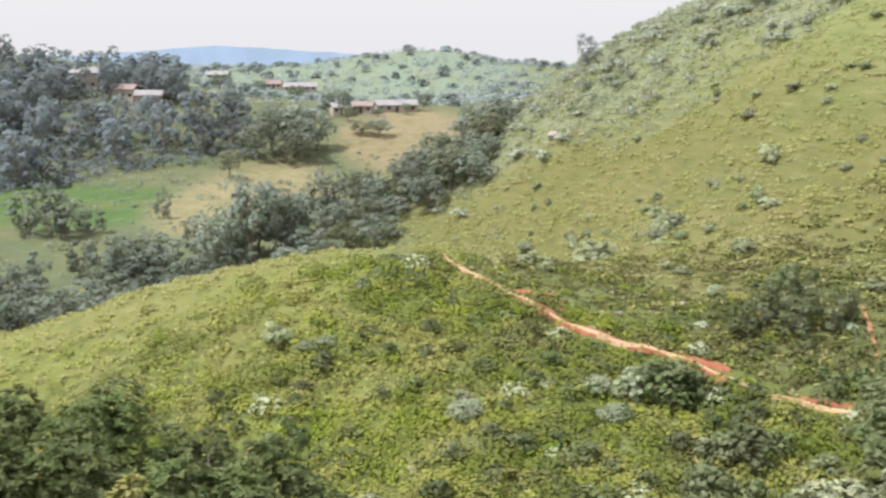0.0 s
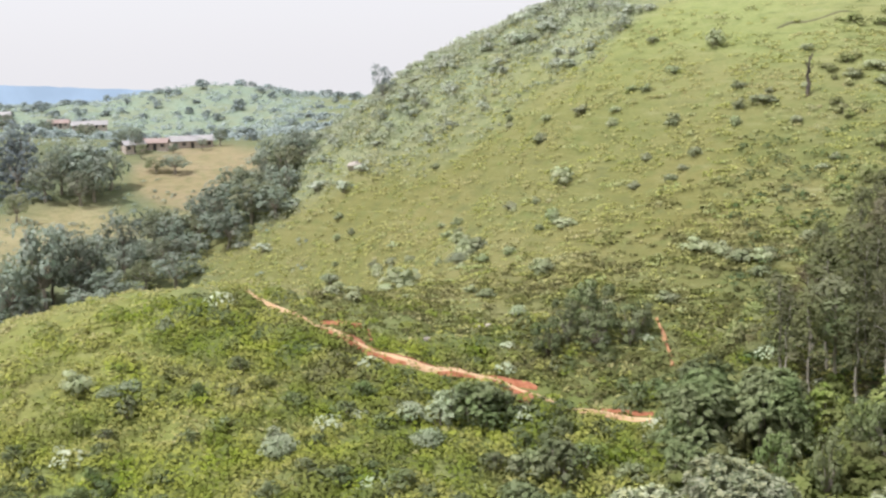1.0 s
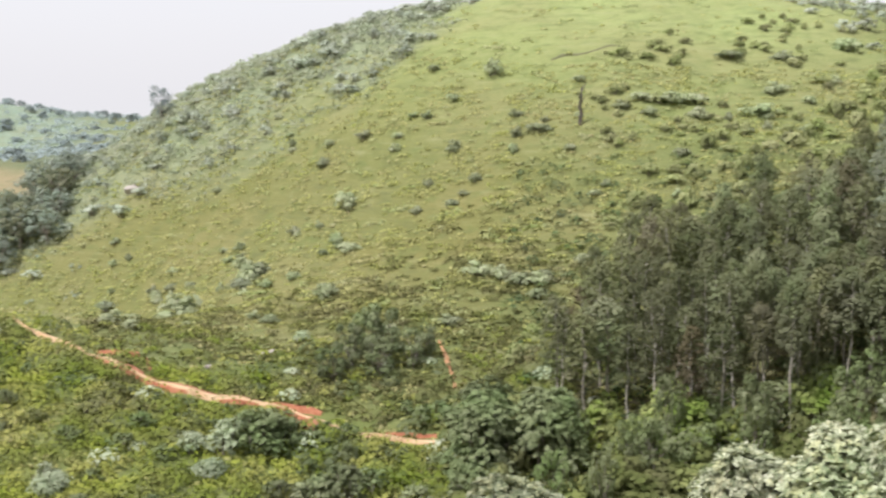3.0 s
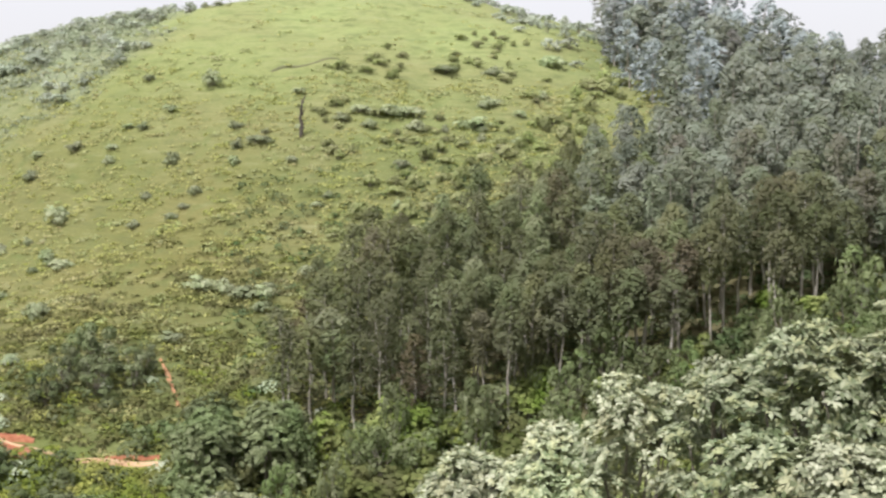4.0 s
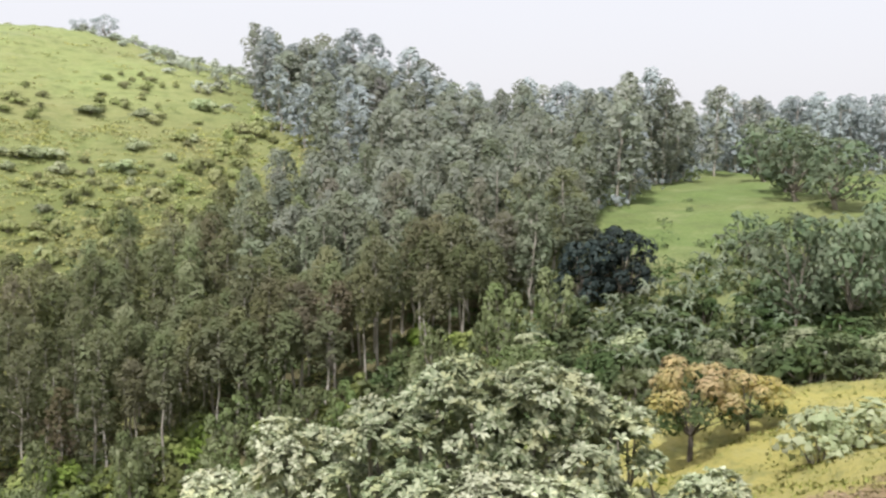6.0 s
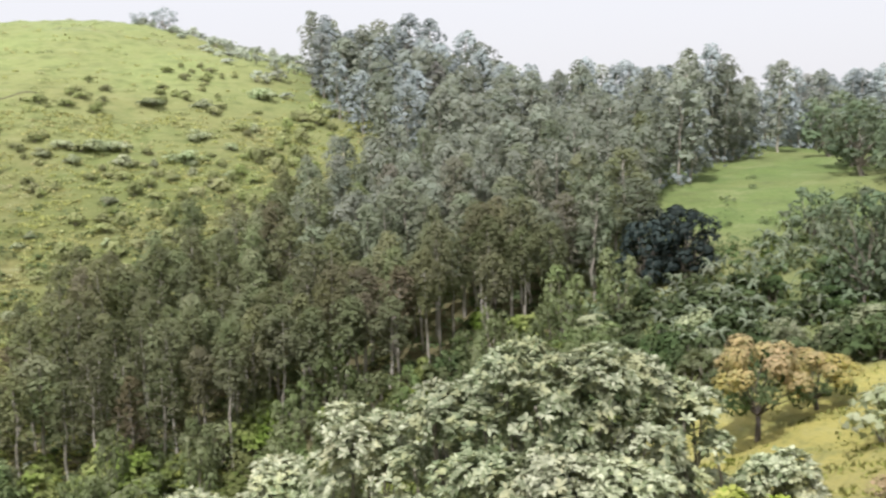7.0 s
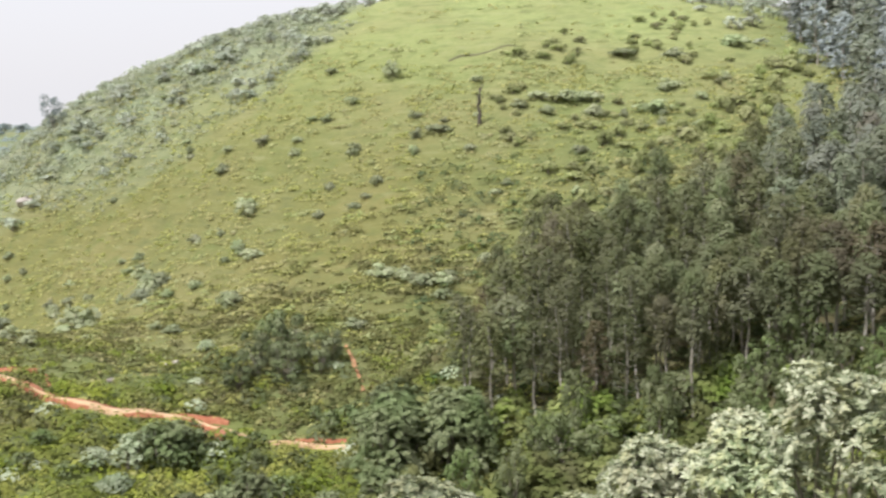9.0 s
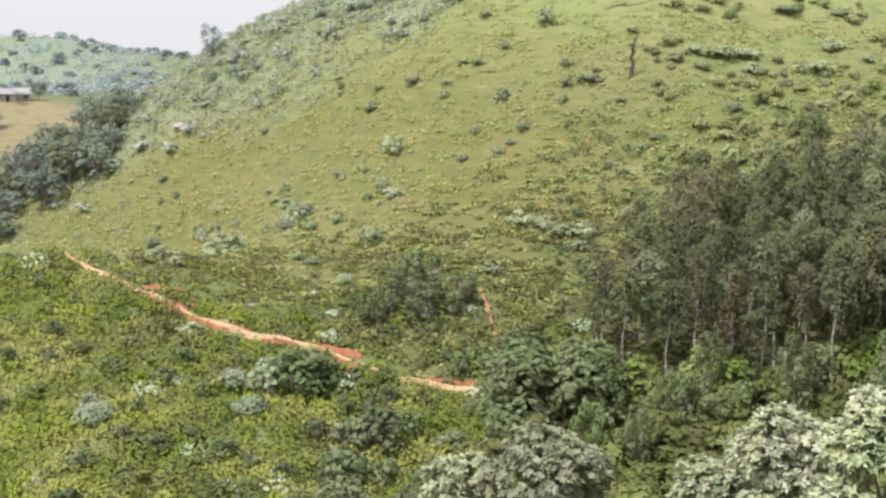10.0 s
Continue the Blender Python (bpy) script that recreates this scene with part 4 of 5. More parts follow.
for i, (x, y, wide, high) in enumerate(((43.61, 68.26, 2.13, 3.218), (40.85, 68.2, 1.481, 2.655), (52.25, 63.85, 1.759, 3.512), (50.06, 63.04, 1.667, 2.665), (58.26, 53.36, 0.9259, 2.669), (54.95, 51.04, 1.204, 2.791), (65.84, 50.53, 1.852, 2.889), (53.29, 58.32, 1.667, 2.639), (46.04, 63.58, 1.852, 2.844), (38.3, 71.37, 1.667, 2.593), (59.82, 33.37, 1.481, 2.673), (51.52, 51.01, 1.481, 2.614))):
    shrub = rosette_bush(161 + i, (M_VINE, M_YOUNG, M_LUSH)[i % 3], ("bright green shrub overgrown with climbers", "rounded green shrub before the wood", "lush deep green shrub before the wood")[i % 3], "shrubs before the wood", wide, high, int(60 * wide * wide), 0.34, "green_shrub", 12)
    shrub.matrix_basis = seat(x, y, 1.0, 1.0, 0, 0.3)
foot = [bush(s, M_BUSH, "leafy green shrub at the foot of the wood", "shrubs at the foot of the wood", "leafy_shrub", clumps=12, per=40, size=0.31) for s in (71, 72, 73)]
spots, rng = scatter(90, (22, 57), (54, 78), lambda x, y, az, r: 1.0, 74, 2.0)
spread(foot, [(x, y, 1.0 + 0.9 * rng.random(), 0.9 + 0.8 * rng.random()) for x, y in spots])
young = [broad_tree(s, M_YOUNG, "small green tree in front of the wood", "small trees before the wood", "small_tree", 12, 80, 0.4, 0.2) for s in (77, 78)]
spots, rng = scatter(40, (25, 57), (70, 82), lambda x, y, az, r: 1.0, 79, 1.8)
spread(young, [(56.42, 68.18, 0.5, 0.75), (55.63, 60.92, 0.55, 0.8), (51.96, 64.08, 0.5, 0.6), (72.22, 52.02, 0.5, 0.7)] + [(x, y, 0.4 + 0.35 * rng.random(), 0.5 + 0.55 * rng.random()) for x, y in spots])
for i, (x, y, wide, high) in enumerate(((29.5, 71, 3, 6.4), (33.6, 69.5, 3, 6.6), (31, 74, 2.6, 6.6))):
    shrub = rosette_bush(141 + i, M_DEEP, "tall dark shrub with clusters of glossy leaves beside the path", "dark shrubs beside the path", wide, high, int(150 * wide * wide), 0.28, "tall_shrub", 17)
    shrub.matrix_basis = seat(x, y, 1.0, 1.0, 0, 0.3)
loose = [broad_tree(s, M_DEEP, "loose dark shrubby tree above the footpath", "dark shrubs above the path", "shrubby_tree", 15, 110, 0.36, 0.06, 3) for s in (95, 96)]
spread(loose, [(23.6, 88.4, 0.45, 0.5), (25.6, 90.2, 0.5, 0.72), (27.4, 88.2, 0.5, 0.62), (29.2, 90.4, 0.62, 0.85), (31, 89.4, 0.5, 0.6), (28.4, 92.4, 0.5, 0.8), (32.4, 91, 0.42, 0.5)])

# ---- near shrubs
for i, (x, y, wide, tall) in enumerate(((23.74, 18.35, 2.13, 7.774), (25.02, 16.56, 2.13, 6.699), (26.9, 15.41, 1.481, 5.605), (23.89, 21.29, 1.852, 7.019), (24.44, 25.05, 2.13, 7.291), (23.78, 28.34, 2.222, 7.453), (23.4, 32.44, 2.407, 7.896), (16.4, 36.48, 2.778, 7.21), (13.69, 38.65, 2.037, 6.682), (22.57, 35.42, 2.037, 6.604), (29.79, 14.21, 1.667, 2.403), (22.71, 16.38, 1.759, 4.341), (23.69, 14.92, 1.574, 3.64), (22.34, 18.49, 1.667, 4.207))):
    shrub = rosette_bush(81 + i, M_GLOSSY, "large shrub with whorls of glossy grey-green leaves, sky sheen in their pale colour", "near glossy shrubs", wide, tall, int(215 * wide * wide), 0.255)
    shrub.matrix_basis = seat(x, y, 1.0, 1.0, 0, 0.3)
for i, (x, y, wide, tall) in enumerate(((-10.98, 36.38, 2.593, 8.9), (-13.56, 34.43, 2.593, 7.8), (-8.289, 37.08, 2.037, 7.0), (-16.96, 34.01, 2.593, 7.5), (-5.788, 36.54, 2.037, 5.382), (-10.47, 31.29, 2.222, 4.342), (-8.34, 32.96, 2.037, 4.008), (-12.5, 29.46, 2.222, 3.906), (-6.371, 33.4, 1.759, 3.063), (-4.075, 35.77, 1.481, 3.658))):
    shrub = rosette_bush(101 + i, M_LOOSE, "dark loose shrub with narrow leaves on the near slope", "near dark shrubs", wide, tall, int(120 * wide * wide), 0.23)
    shrub.matrix_basis = seat(x, y, 1.0, 1.0, 0, 0.3)

for i, (x, y, wide, tall) in enumerate(((2.648, 45.92, 0.5556, 8.023), (3.296, 44.88, 0.6481, 7.005), (1.382, 43.98, 0.6481, 6.302), (-1.536, 43.97, 0.6481, 5.79), (4.808, 45.75, 0.7407, 6.407), (-9.889, 30.43, 0.5556, 2.913), (25.72, 13.39, 0.7407, 2.715), (26.28, 12.26, 0.7407, 2.529), (27.51, 11.96, 0.6481, 1.942), (-8.545, 29.8, 0.6481, 2.174))):
    weed = rosette_bush(131 + i, M_WEED, "tall yellow-green weed with upright leafy stalks", "tall weeds", wide, tall, 70, 0.34, "tall_weed", 4)
    weed.matrix_basis = seat(x, y, 1.0, 1.0, 0, 0.3)

# ---- the mango tree on the yellow grass
def mango():
    rng = np.random.default_rng(91)
    V, F = [], []
    limb(V, F, wander((0, 0, -0.3), (0.05, 0, 1.25), 3, 0.03, rng), 0.13, 0.10, 8)
    young, old = [], []
    for i in range(17):
        a, s = i * 2.399, (i + 0.5) / 17
        out = 1.75 * math.sqrt(1 - (1.5 * s - 0.65) ** 2) * (0.7 + 0.4 * rng.random())
        q = np.array((math.cos(a) * out, math.sin(a) * out, 1.55 + 2.3 * s))
        limb(V, F, wander((0.05, 0, 1.1), q, 3, 0.07, rng), 0.05, 0.015, 4)
        P, N, S = clump_points(q, (0.62, 0.62, 0.48), 150, rng, 0.6, 0.6, 0.9)
        (young if s > 0.38 else old).append(leaf_quads(P, N, 0.27, 0.13, rng, 0.5, 0.35, S))
    root = tagged(new("mango_tree"), "small round mango tree with orange young leaves on yellow grass", "tree")
    part("trunk", mesh_of("trunk", V, F, M_DEAD, True), root)
    v, f, n = join_leaves(young)
    part("crown", mesh_of("crown", v, f, M_MANGO, False, n), root, "orange-yellow young foliage")
    v, f, n = join_leaves(old)
    part("lower_crown", mesh_of("lower_crown", v, f, M_TREE, False, n), root, "dark green old foliage")
    return root


for x, y, size, tall, turn in ((50.2, 24.8, 1.15, 1.2, 30), (53.6, 23.4, 0.95, 0.78, 160)):
    tree = mango()
    tree.matrix_basis = seat(x, y, size, tall, turn, 0.05)
second = [bush(s, M_DRY, "reddish brown shrub on the yellow grass", "brown shrubs", "brown_shrub", clumps=13, per=150, size=0.13) for s in (93, 94)]
spread(second, [(31.0, 10.9, 1.1, 0.8), (32.3, 9.9, 1.2, 0.8)])

# ---- bushes of the slope below the path
slope_mats = ((M_BUSH, "rounded dark green bush on the lush slope"), (M_YOUNG, "fresh green leafy bush on the lush slope"), (M_DEEP, "dense deep green bush on the lush slope"))
spots, rng = scatter(150, (-22, 24), (52, 92), lambda x, y, az, r: 0.0 if away(np.array(x), np.array(y), PATH) < 2.2 or (az < -4 and r > 84) else 0.15 + 0.85 * (tri_noise(x + 13, y, 7.0) > 0.5), 121, 1.4)
for k, (mat, label) in enumerate(slope_mats):
    protos = [bush(151 + 3 * k + i, mat, label, "slope bushes", "slope_bush", clumps=10, per=32, size=0.26, up=0.3) for i in (0, 1)]
    extra = [(15.2, 79.5, 1.3, 1.3), (17.4, 79.0, 1.4, 1.35), (16.2, 77.6, 1.2, 1.0), (22.4, 79.6, 0.9, 0.7), (20.0, 74.0, 1.1, 1.0)] + [(*polar(13 + 11.5 * rng.random(), 55 + 22 * rng.random()), 0.9 + 0.7 * rng.random(), 0.8 + 0.6 * rng.random()) for _ in range(34)] if k == 2 else []
    spread(protos, extra + [(x, y, 0.55 + 0.6 * rng.random(), 0.5 + 0.55 * rng.random()) for x, y in spots[k::3]])

for i, (x, y, wide, high, mat, label) in enumerate(((15.4, 78.4, 1.9, 3.0, M_DEEP, "dense deep green shrub below the path"), (16.9, 79.2, 1.6, 2.6, M_DEEP, "dense deep green shrub below the path"), (13.2, 78.2, 1.3, 2.8, M_PALE, "pale grey-green shrub with thin stems below the path"),
                                                    (19.6, 71.0, 1.6, 3.0, M_DEEP, "dark green shrub on the lower slope"), (27.2, 68.0, 1.6, 3.4, M_DEEP, "dark green shrub on the lower slope"), (1.4, 76.4, 0.9, 1.6, M_PALE, "pale silvery shrub on the lush slope"))):
    shrub = rosette_bush(201 + i, mat, label, "shrubs below the path", wide, high, int(75 * wide * wide), 0.3, "slope_shrub", 11)
    shrub.matrix_basis = seat(x, y, 1.0, 1.0, 0, 0.2)

# ---- stones, post
stones = [rock(s, "pale weathered boulder in the grass") for s in (1, 2, 3)]
spread(stones, [(19.4, 96.7, 1.9, 1.5), (20.6, 96.9, 1.4, 1.4), (24.1, 100.6, 1.4, 1.6), (17.19, 175.2, 2.6, 2.6), (14.27, 91.9, 0.7, 0.7), (-1.52, 70.9, 1.5, 1.5)])
V, F = [], []
limb(V, F, [(0, 0, -0.3), (0, 0, 0.7), (0.02, 0, 1.5)], 0.07, 0.06, 8)
post = tagged(new("fence_post", mesh_of("fence_post", V, F, M_POST)), "pale upright wooden post in the yellow grass", "post")
post.matrix_basis = seat(62.6, 22.9, 1.0, 1.15, 0, 0.0)


# ---- houses
def box(x0, y0, z0, x1, y1, z1):
    v = [(x, y, z) for z in (z0, z1) for y in (y0, y1) for x in (x0, x1)]
    return v, [(0, 2, 3, 1), (4, 5, 7, 6), (0, 1, 5, 4), (2, 6, 7, 3), (0, 4, 6, 2), (1, 3, 7, 5)]


def house(long, deep, high, roof, label, bays=4):
    """A low plastered house with a sheet-metal gable roof."""
    root = tagged(new("house"), label, "house", "village houses")
    v, f = box(-long / 2, -deep / 2, -1.2, long / 2, deep / 2, high)
    part("wall", mesh_of("wall", v, f, M_WALL), root)
    e, rz, th = 0.5, high + deep * 0.26, 0.12
    L, D = long / 2 + e, deep / 2 + e
    v = []
    for x in (-L, L):
        v += [(x, -D, high - 0.1), (x, 0, rz), (x, D, high - 0.1), (x, -D, high - 0.1 + th), (x, 0, rz + th), (x, D, high - 0.1 + th)]
    f = [(3, 4, 10, 9), (4, 5, 11, 10), (0, 6, 7, 1), (1, 7, 8, 2), (0, 3, 9, 6), (2, 8, 11, 5), (0, 1, 4, 3), (1, 2, 5, 4), (6, 9, 10, 7), (7, 10, 11, 8)]
    part("roof", mesh_of("roof", v, f, roof), root, "sheet metal gable roof")
    for i in range(bays):
        x = -long / 2 + long * (i + 0.5) / bays
        door = i == bays // 2
        w, a, b = (0.5, 0.0, 2.05) if door else (0.55, 1.0, 2.0)
        v, f = box(x - w, -deep / 2 - 0.05, a, x + w, -deep / 2 + 0.1, b)
        part("door" if door else "window", mesh_of("opening", v, f, M_DARK), root)
    return root


for x, y, turn, long, deep, high, roof, bays, label in (
        (-15.3, 374.7, 12, 13, 6, 2.4, M_ROOF, 5, "long low house with pale metal roof above a dry field"),
        (-25.5, 368.0, -8, 7, 5, 2.3, M_RUST, 3, "small house with rusty pink metal roof"),
        (-32.0, 363.0, 20, 6, 5, 2.3, M_ROOF, 3, "small house with pale metal roof among trees"),
        (-119.0, 386.0, 15, 9, 7, 5.2, M_ROOF, 3, "two-storey white house showing between dark trees"),
        (-101.0, 372.0, -10, 7, 6, 3.4, M_RUST, 3, "red-brown house between dark trees"),
        (-93.0, 368.0, 10, 8, 6, 3.0, M_ROOF, 3, "white-roofed house between dark trees"),
        (-66.0, 540.0, 5, 15, 7, 2.2, M_ROOF, 5, "long pale building on the far plain"),
        (-80.0, 545.0, 0, 9, 6, 2.2, M_RUST, 4, "building with faded red roof on the far plain"),
        (-108.0, 560.0, 0, 10, 6, 2.2, M_ROOF, 3, "pale building on the far plain")):
    h = house(long, deep, high, roof, label, bays)
    h.matrix_basis = pose(x, y, float(gz(x, y)), 0, 0, turn)

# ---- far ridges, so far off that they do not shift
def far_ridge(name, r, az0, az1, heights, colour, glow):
    """A distant skyline; the air's haze is put into its glowing colour."""
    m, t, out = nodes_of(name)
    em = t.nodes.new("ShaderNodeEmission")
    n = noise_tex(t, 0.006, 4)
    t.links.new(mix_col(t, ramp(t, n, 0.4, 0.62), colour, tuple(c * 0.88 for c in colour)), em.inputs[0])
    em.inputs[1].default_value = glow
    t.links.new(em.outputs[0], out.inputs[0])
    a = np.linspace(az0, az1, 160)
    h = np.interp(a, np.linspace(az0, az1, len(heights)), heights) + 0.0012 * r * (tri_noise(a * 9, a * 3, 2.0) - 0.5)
    x, y = r * np.sin(np.radians(a)), r * np.cos(np.radians(a))
    k = len(a)
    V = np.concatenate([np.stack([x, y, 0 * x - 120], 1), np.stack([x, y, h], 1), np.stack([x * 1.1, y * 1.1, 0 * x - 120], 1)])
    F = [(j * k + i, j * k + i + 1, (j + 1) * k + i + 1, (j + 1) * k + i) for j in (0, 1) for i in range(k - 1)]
    tagged(new(name, mesh_of(name, V, F, m, True)), "hills on the horizon, haze put into their glowing pale blue colour", "distant hills", kind="structure")


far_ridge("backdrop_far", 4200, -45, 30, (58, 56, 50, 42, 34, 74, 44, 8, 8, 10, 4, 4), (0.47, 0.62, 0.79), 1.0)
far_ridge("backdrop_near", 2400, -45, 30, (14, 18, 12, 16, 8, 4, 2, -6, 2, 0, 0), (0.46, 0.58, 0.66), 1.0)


# ---- grass tussocks and undergrowth
def in_stand_v(az, r):
    return (r < np.interp(az, [u[0] for u in UPPER], [u[1] for u in UPPER])) & (r > 76) & (az > 24)


def stuff(name, bits, mat, label, category):
    v, f, s = join_leaves(bits)
    tagged(new(name, mesh_of(name, v, f, mat, False, s)), label, category, kind="stuff")


def field_points(n, ax, rx, keep, seed):
    rng = np.random.default_rng(seed)
    az = np.radians(rng.uniform(*ax, n))
    r = np.sqrt(rng.uniform(rx[0] ** 2, rx[1] ** 2, n))
    x, y = r * np.sin(az), r * np.cos(az)
    ok = (rng.random(n) < keep(x, y, np.degrees(az), r)) & (away(x, y, PATH) > 0.62) & (away(x, y, SIDE) > 0.6)
    for line, wide, _ in CLAY:
        ok &= away(x, y, line) > max(wide) * 0.45
    x, y = x[ok], y[ok]
    return np.stack([x, y, gz(x, y)], 1), rng


def below_path(az):
    """The range of the path, under which the slope is lush."""
    return np.interp(az, (-24, -3, 0, 3, 6, 9, 12, 15, 20, 30), (92, 96, 100, 95, 92, 89.5, 86.5, 84, 80.5, 82)) + 1.0


def tussocks(P, rng, high, blades=6, wide=0.12):
    """Bunches of blades, three corners each."""
    n = len(P)
    C = np.repeat(P, blades, 0)
    m = len(C)
    a = rng.uniform(0, 6.283, m)
    hs = np.repeat(high * (0.5 + rng.random(n)), blades) * (0.7 + 0.5 * rng.random(m))
    d = np.stack([np.cos(a), np.sin(a), 0 * a], 1)
    s = np.stack([-np.sin(a), np.cos(a), 0 * a], 1)
    base = C + d * (0.3 * hs * rng.random(m))[:, None] - np.array((0, 0, 0.08))
    tip = base + d * (hs * (0.2 + 0.6 * rng.random(m)))[:, None] + np.array((0, 0, 1.0)) * hs[:, None]
    w = (wide * (0.6 + 0.8 * rng.random(m)))[:, None]
    V = np.stack([base - s * w, base + s * w, tip], 1).reshape(-1, 3)
    return V, np.arange(3 * m).reshape(-1, 3), np.repeat(0.5 * d + np.array((0, 0, 0.8)), 3, 0)


def undergrowth(P, rng, size, n=16, leaf=0.2, up=0.4, wide=1.0):
    """Low clumps of broad leaves; wide: how much longer they are along the slope than up it."""
    k = len(P)
    C = np.repeat(P, n, 0)
    s = np.repeat(size * (0.5 + rng.random(k)), n)[:, None]
    D = rng.normal(size=(k * n, 3))
    D[:, 2] = np.abs(D[:, 2]) + 0.2
    D /= np.linalg.norm(D, axis=1, keepdims=True)
    off = D * s * np.array((1, 1, 0.8))
    if wide != 1.0:
        along = np.stack([C[:, 1], -C[:, 0], 0 * C[:, 0]], 1) / np.hypot(C[:, 0], C[:, 1])[:, None]
        off = off + (wide - 1) * (off * along).sum(1, keepdims=True) * along
    return leaf_quads(C + off, D + 0.4 * rng.normal(size=D.shape) + np.array((0, 0, up)), leaf, leaf * 0.72, rng, 0.2, 0.35, D + np.array((0, 0, 0.5)))


P, rng = field_points(6500, (3, 30), (80, 128), lambda x, y, az, r: soft(r, 78, 90) * soft(-r, -128, -96) * (0.3 + 0.7 * (tri_noise(x, y, 5.0) > 0.4)) * (1 - in_stand_v(az, r)), 113)
stuff("rank_grass", [undergrowth(P, rng, 0.34, 10, 0.34, 0.4, 2.0)], M_RANK, "rank brownish grass and herbs at the foot of the hill", "grass")
P, rng = field_points(24000, (-24, 46), (70, 190), lambda x, y, az, r: np.where(np.hypot(x - 112, y - 185) < 66, 0.08, 1.0) * (0.3 + 0.7 * (tri_noise(x, y, 5.0) > 0.45)), 101)
stuff("grass_tussocks", [undergrowth(P, rng, 0.27, 8, 0.33, 0.15, 2.6)], M_GRASS, "tussocks of dry yellow-green grass on the slopes", "grass")
P, rng = field_points(9000, (52, 78), (28, 74), lambda x, y, az, r: 0 * x + 1.0, 102)
stuff("meadow_grass", [tussocks(P, rng, 0.14, 6, 0.05)], M_WEED, "short yellow grass of the near meadow", "grass")


P, rng = field_points(14000, (-24, 30), (46, 102), lambda x, y, az, r: np.where(r < below_path(az), 1.0, 0.1) * (0.7 + 0.3 * (tri_noise(x, y, 4.0) > 0.5)) * np.where((az < -3) & (r > 88), 0.55, 1), 103)
P = P[rng.random(len(P)) < 0.66]
side = np.degrees(np.arctan2(P[:, 0], P[:, 1]))
bright = tri_noise(P[:, 0], P[:, 1], 3.4) + 0.3 * (rng.random(len(P)) - 0.5) > 0.52 - 0.2 * soft(-side, -2, 1) * soft(side, -13, -9)
stuff("undergrowth", [undergrowth(P[~bright], rng, 0.9, 32, 0.25, 0.2)], M_LUSH, "lush green undergrowth on the slope below the path", "undergrowth")
stuff("bright_undergrowth", [undergrowth(P[bright], rng, 0.8, 28, 0.25, 0.3)], M_BRIGHT, "bright yellow-green undergrowth on the slope below the path", "undergrowth")
P, rng = field_points(4600, (0, 46), (96, 215), lambda x, y, az, r: (0.15 + 0.85 * (tri_noise(x, y, 6.0) > 0.55)) * (0.55 + 0.45 * soft(az, 18, 30)) * np.where(np.hypot(x - 112, y - 185) < 60, 0.12, 1.0), 104)
stuff("hillside_scrub", [undergrowth(P, rng, 0.42, 18, 0.32, 0.1, 2.0)], M_SCRUB, "small scattered scrub on the hillside", "scrub")
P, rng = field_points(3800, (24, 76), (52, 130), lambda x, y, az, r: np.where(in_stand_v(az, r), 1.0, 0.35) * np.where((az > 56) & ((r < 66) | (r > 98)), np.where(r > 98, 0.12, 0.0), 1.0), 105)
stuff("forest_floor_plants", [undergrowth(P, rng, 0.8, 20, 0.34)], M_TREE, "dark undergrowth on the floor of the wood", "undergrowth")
P, rng = field_points(3800, (-26, 50), (30, 76), lambda x, y, az, r: 0.35 + 0.65 * (tri_noise(x, y, 5.0) > 0.4), 106)
bright = tri_noise(P[:, 0], P[:, 1], 3.4) + 0.3 * (rng.random(len(P)) - 0.5) > 0.52
stuff("broad_leaved_weeds", [undergrowth(P[~bright], rng, 0.85, 32, 0.26)], M_LUSH, "knee-high broad-leaved green weeds on the near slope", "weeds")
stuff("yellow_green_weeds", [undergrowth(P[bright], rng, 0.8, 30, 0.25)], M_BRIGHT, "bright yellow-green leafy weeds on the near slope", "weeds")
P, rng = field_points(2600, (-36, -8), (255, 440), lambda x, y, az, r: np.where((az < -8.5 - (r - 262) * 0.01) & (r > np.interp(az, (-30, -20, -14, -10), (255, 278, 305, 312))) & ~((r > 350) & (az > -13)), 1.0, 0.0), 107)
stuff("wood_undergrowth", [undergrowth(P, rng, 2.6, 18, 1.0)], M_WOODHAZE, "dark undergrowth between the trees of the far wood, haze in its bluish colour", "undergrowth")
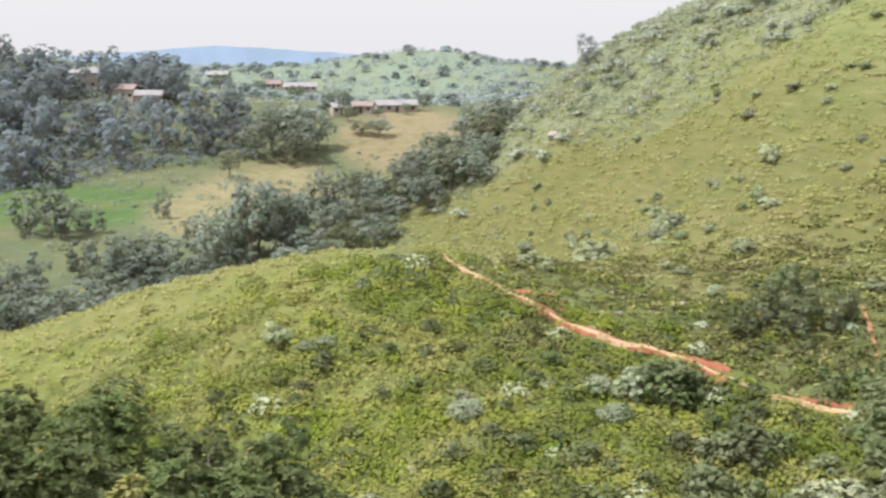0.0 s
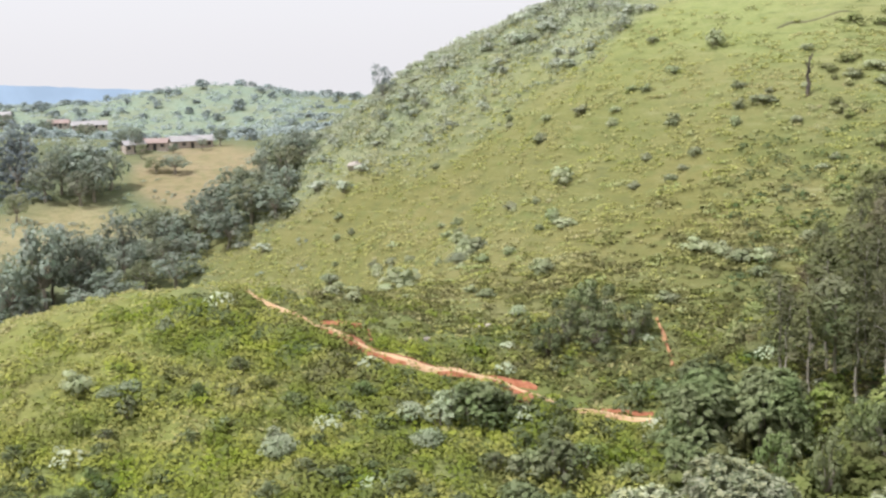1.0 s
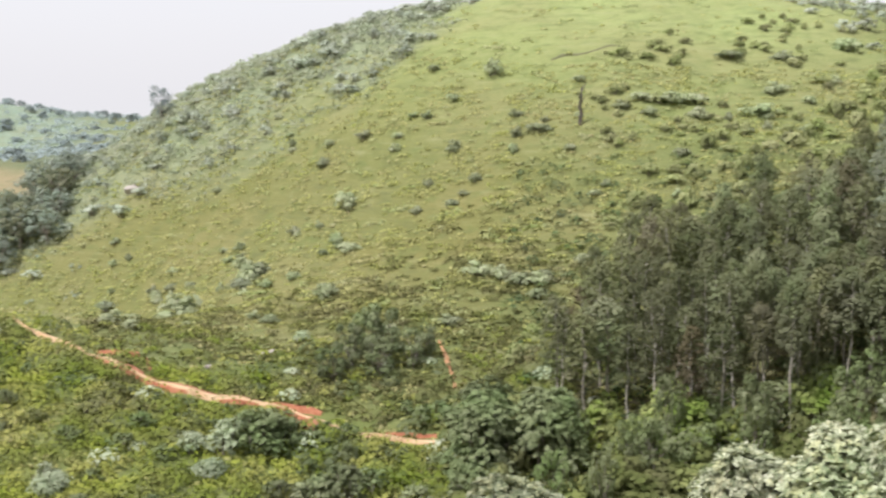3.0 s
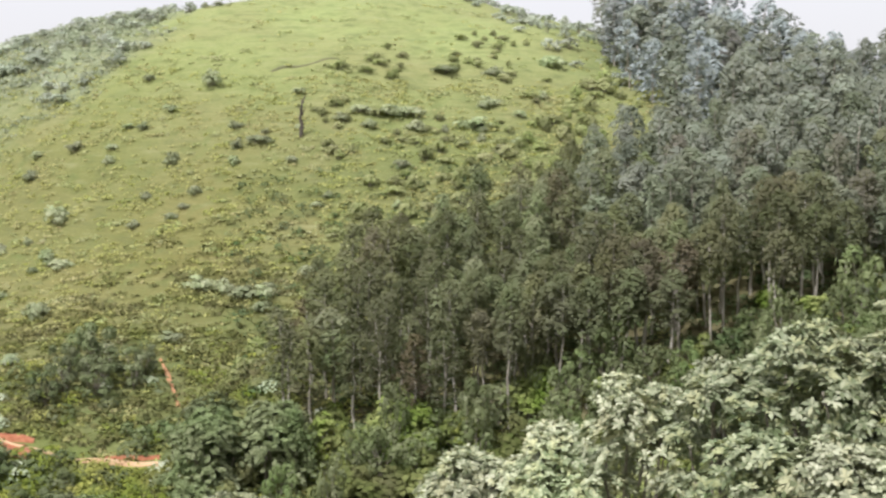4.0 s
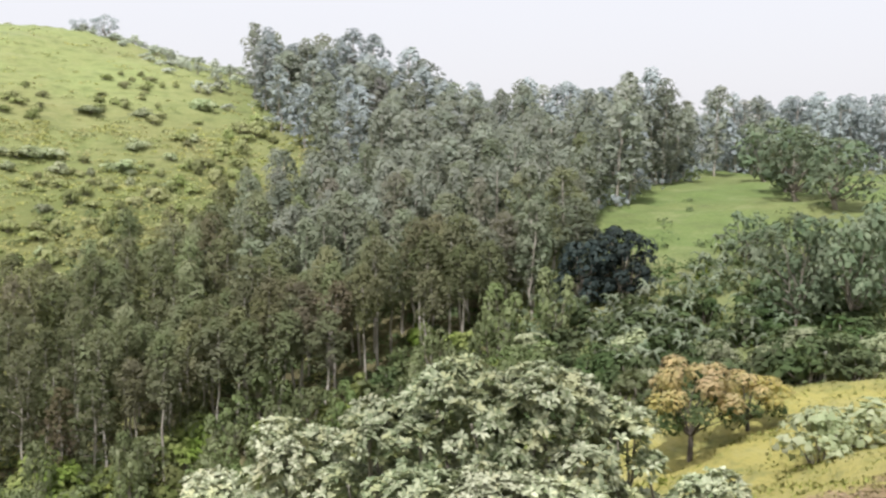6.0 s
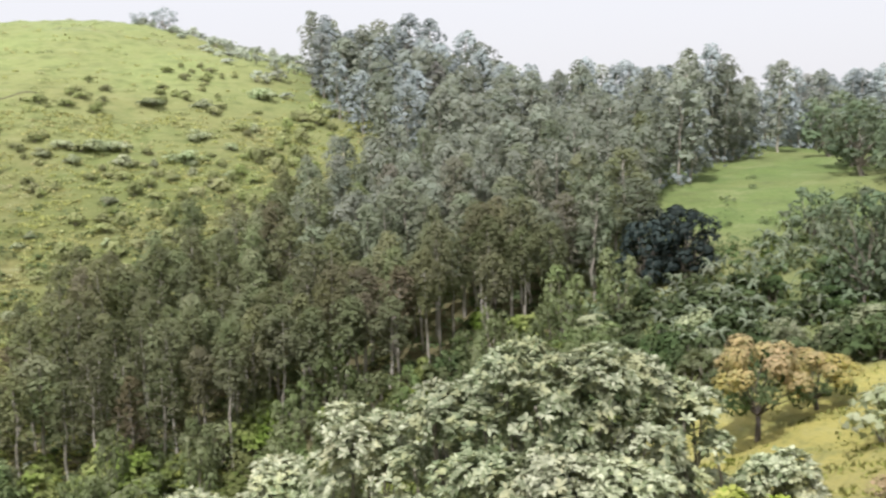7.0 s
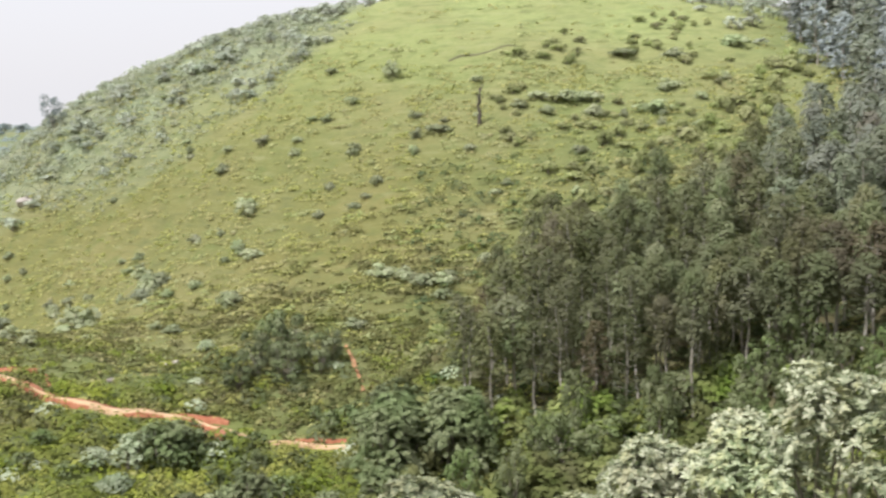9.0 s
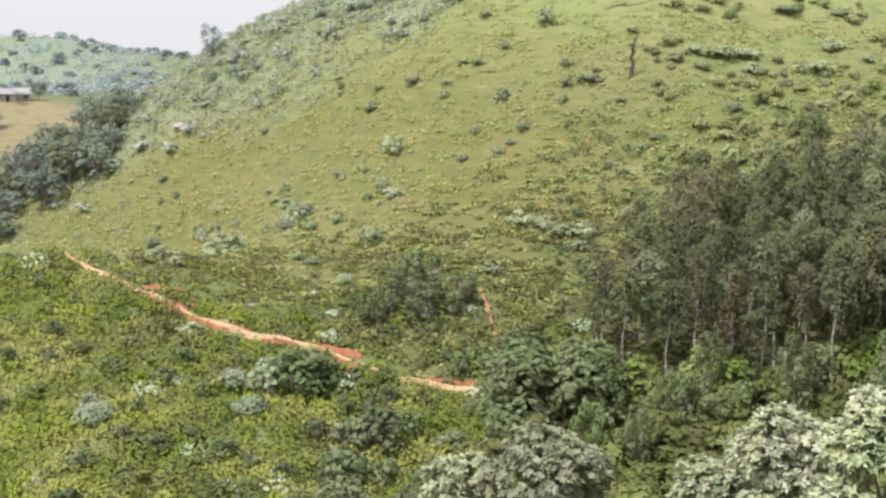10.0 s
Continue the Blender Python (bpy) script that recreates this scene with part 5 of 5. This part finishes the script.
P, rng = field_points(2200, (-26, 3), (140, 330), lambda x, y, az, r: 0.15 + 0.5 * (tri_noise(x, y, 14.0) > 0.6), 108)
stuff("valley_scrub", [undergrowth(P, rng, 0.9, 16, 0.5)], M_VALLEY, "low grey-green scrub on the valley fields", "scrub")
P, rng = field_points(3200, (-16, 8), (385, 760), lambda x, y, az, r: (0.25 + 0.75 * (tri_noise(x, y * 2.0, 26.0) > 0.42)) * np.where(np.hypot(x + 16, y - 640) < 26, 0.25, 1) * np.where(np.hypot((x + 75) / 2.2, y - 455) < 30, 0.1, 1), 109)
stuff("far_hill_scrub", [undergrowth(P, rng, 1.8, 14, 1.0)], M_FARHAZE, "scrub on the far round hill, haze put into its blue-green colour", "scrub")
P, rng = field_points(1500, (42, 78), (106, 205), lambda x, y, az, r: np.where(r > np.interp(az, (42, 44, 46, 48, 51, 55, 58, 60, 62, 64, 68, 78), (172, 154, 140, 126, 114, 108, 108, 116, 136, 164, 172, 176)), 1.0, 0.0), 110)
stuff("ridge_undergrowth", [undergrowth(P, rng, 1.7, 18, 0.6)], M_EUCFAR, "undergrowth below the trees on the ridge, haze put into its leaf colour", "undergrowth")
P, rng = field_points(1500, (-22, 34), (48, 98), lambda x, y, az, r: (0.2 + 0.8 * (tri_noise(x + 13, y, 7.0) > 0.55)) * np.where((az < -3) & (r > 76), 0.15, 1), 111)
for mat, some, label in ((M_BUSH, P[::4], "rounded dark green shrubs on the slope below the path"), (M_YOUNG, P[1::4], "rounded fresh green shrubs on the slope below the path"), (M_LUSH, P[2::4], "low lush shrubs on the slope below the path"), (M_PALE, P[3::16], "pale grey-green shrubs on the slope below the path")):
    stuff("slope_shrubs", [undergrowth(some, rng, 1.05, 80, 0.32)], mat, label, "shrubs")
P, rng = field_points(6400, (-1, 27), (145, 212), lambda x, y, az, r: flank(x, y) * (0.35 + 0.65 * (tri_noise(x, y, 6.0) > 0.42)), 112)
stuff("flank_scrub", [undergrowth(P, rng, 0.9, 13, 0.42, 0.1, 1.5)], M_FLANK, "low grey-green scrub on the hill flank, colour paled for haze", "scrub")
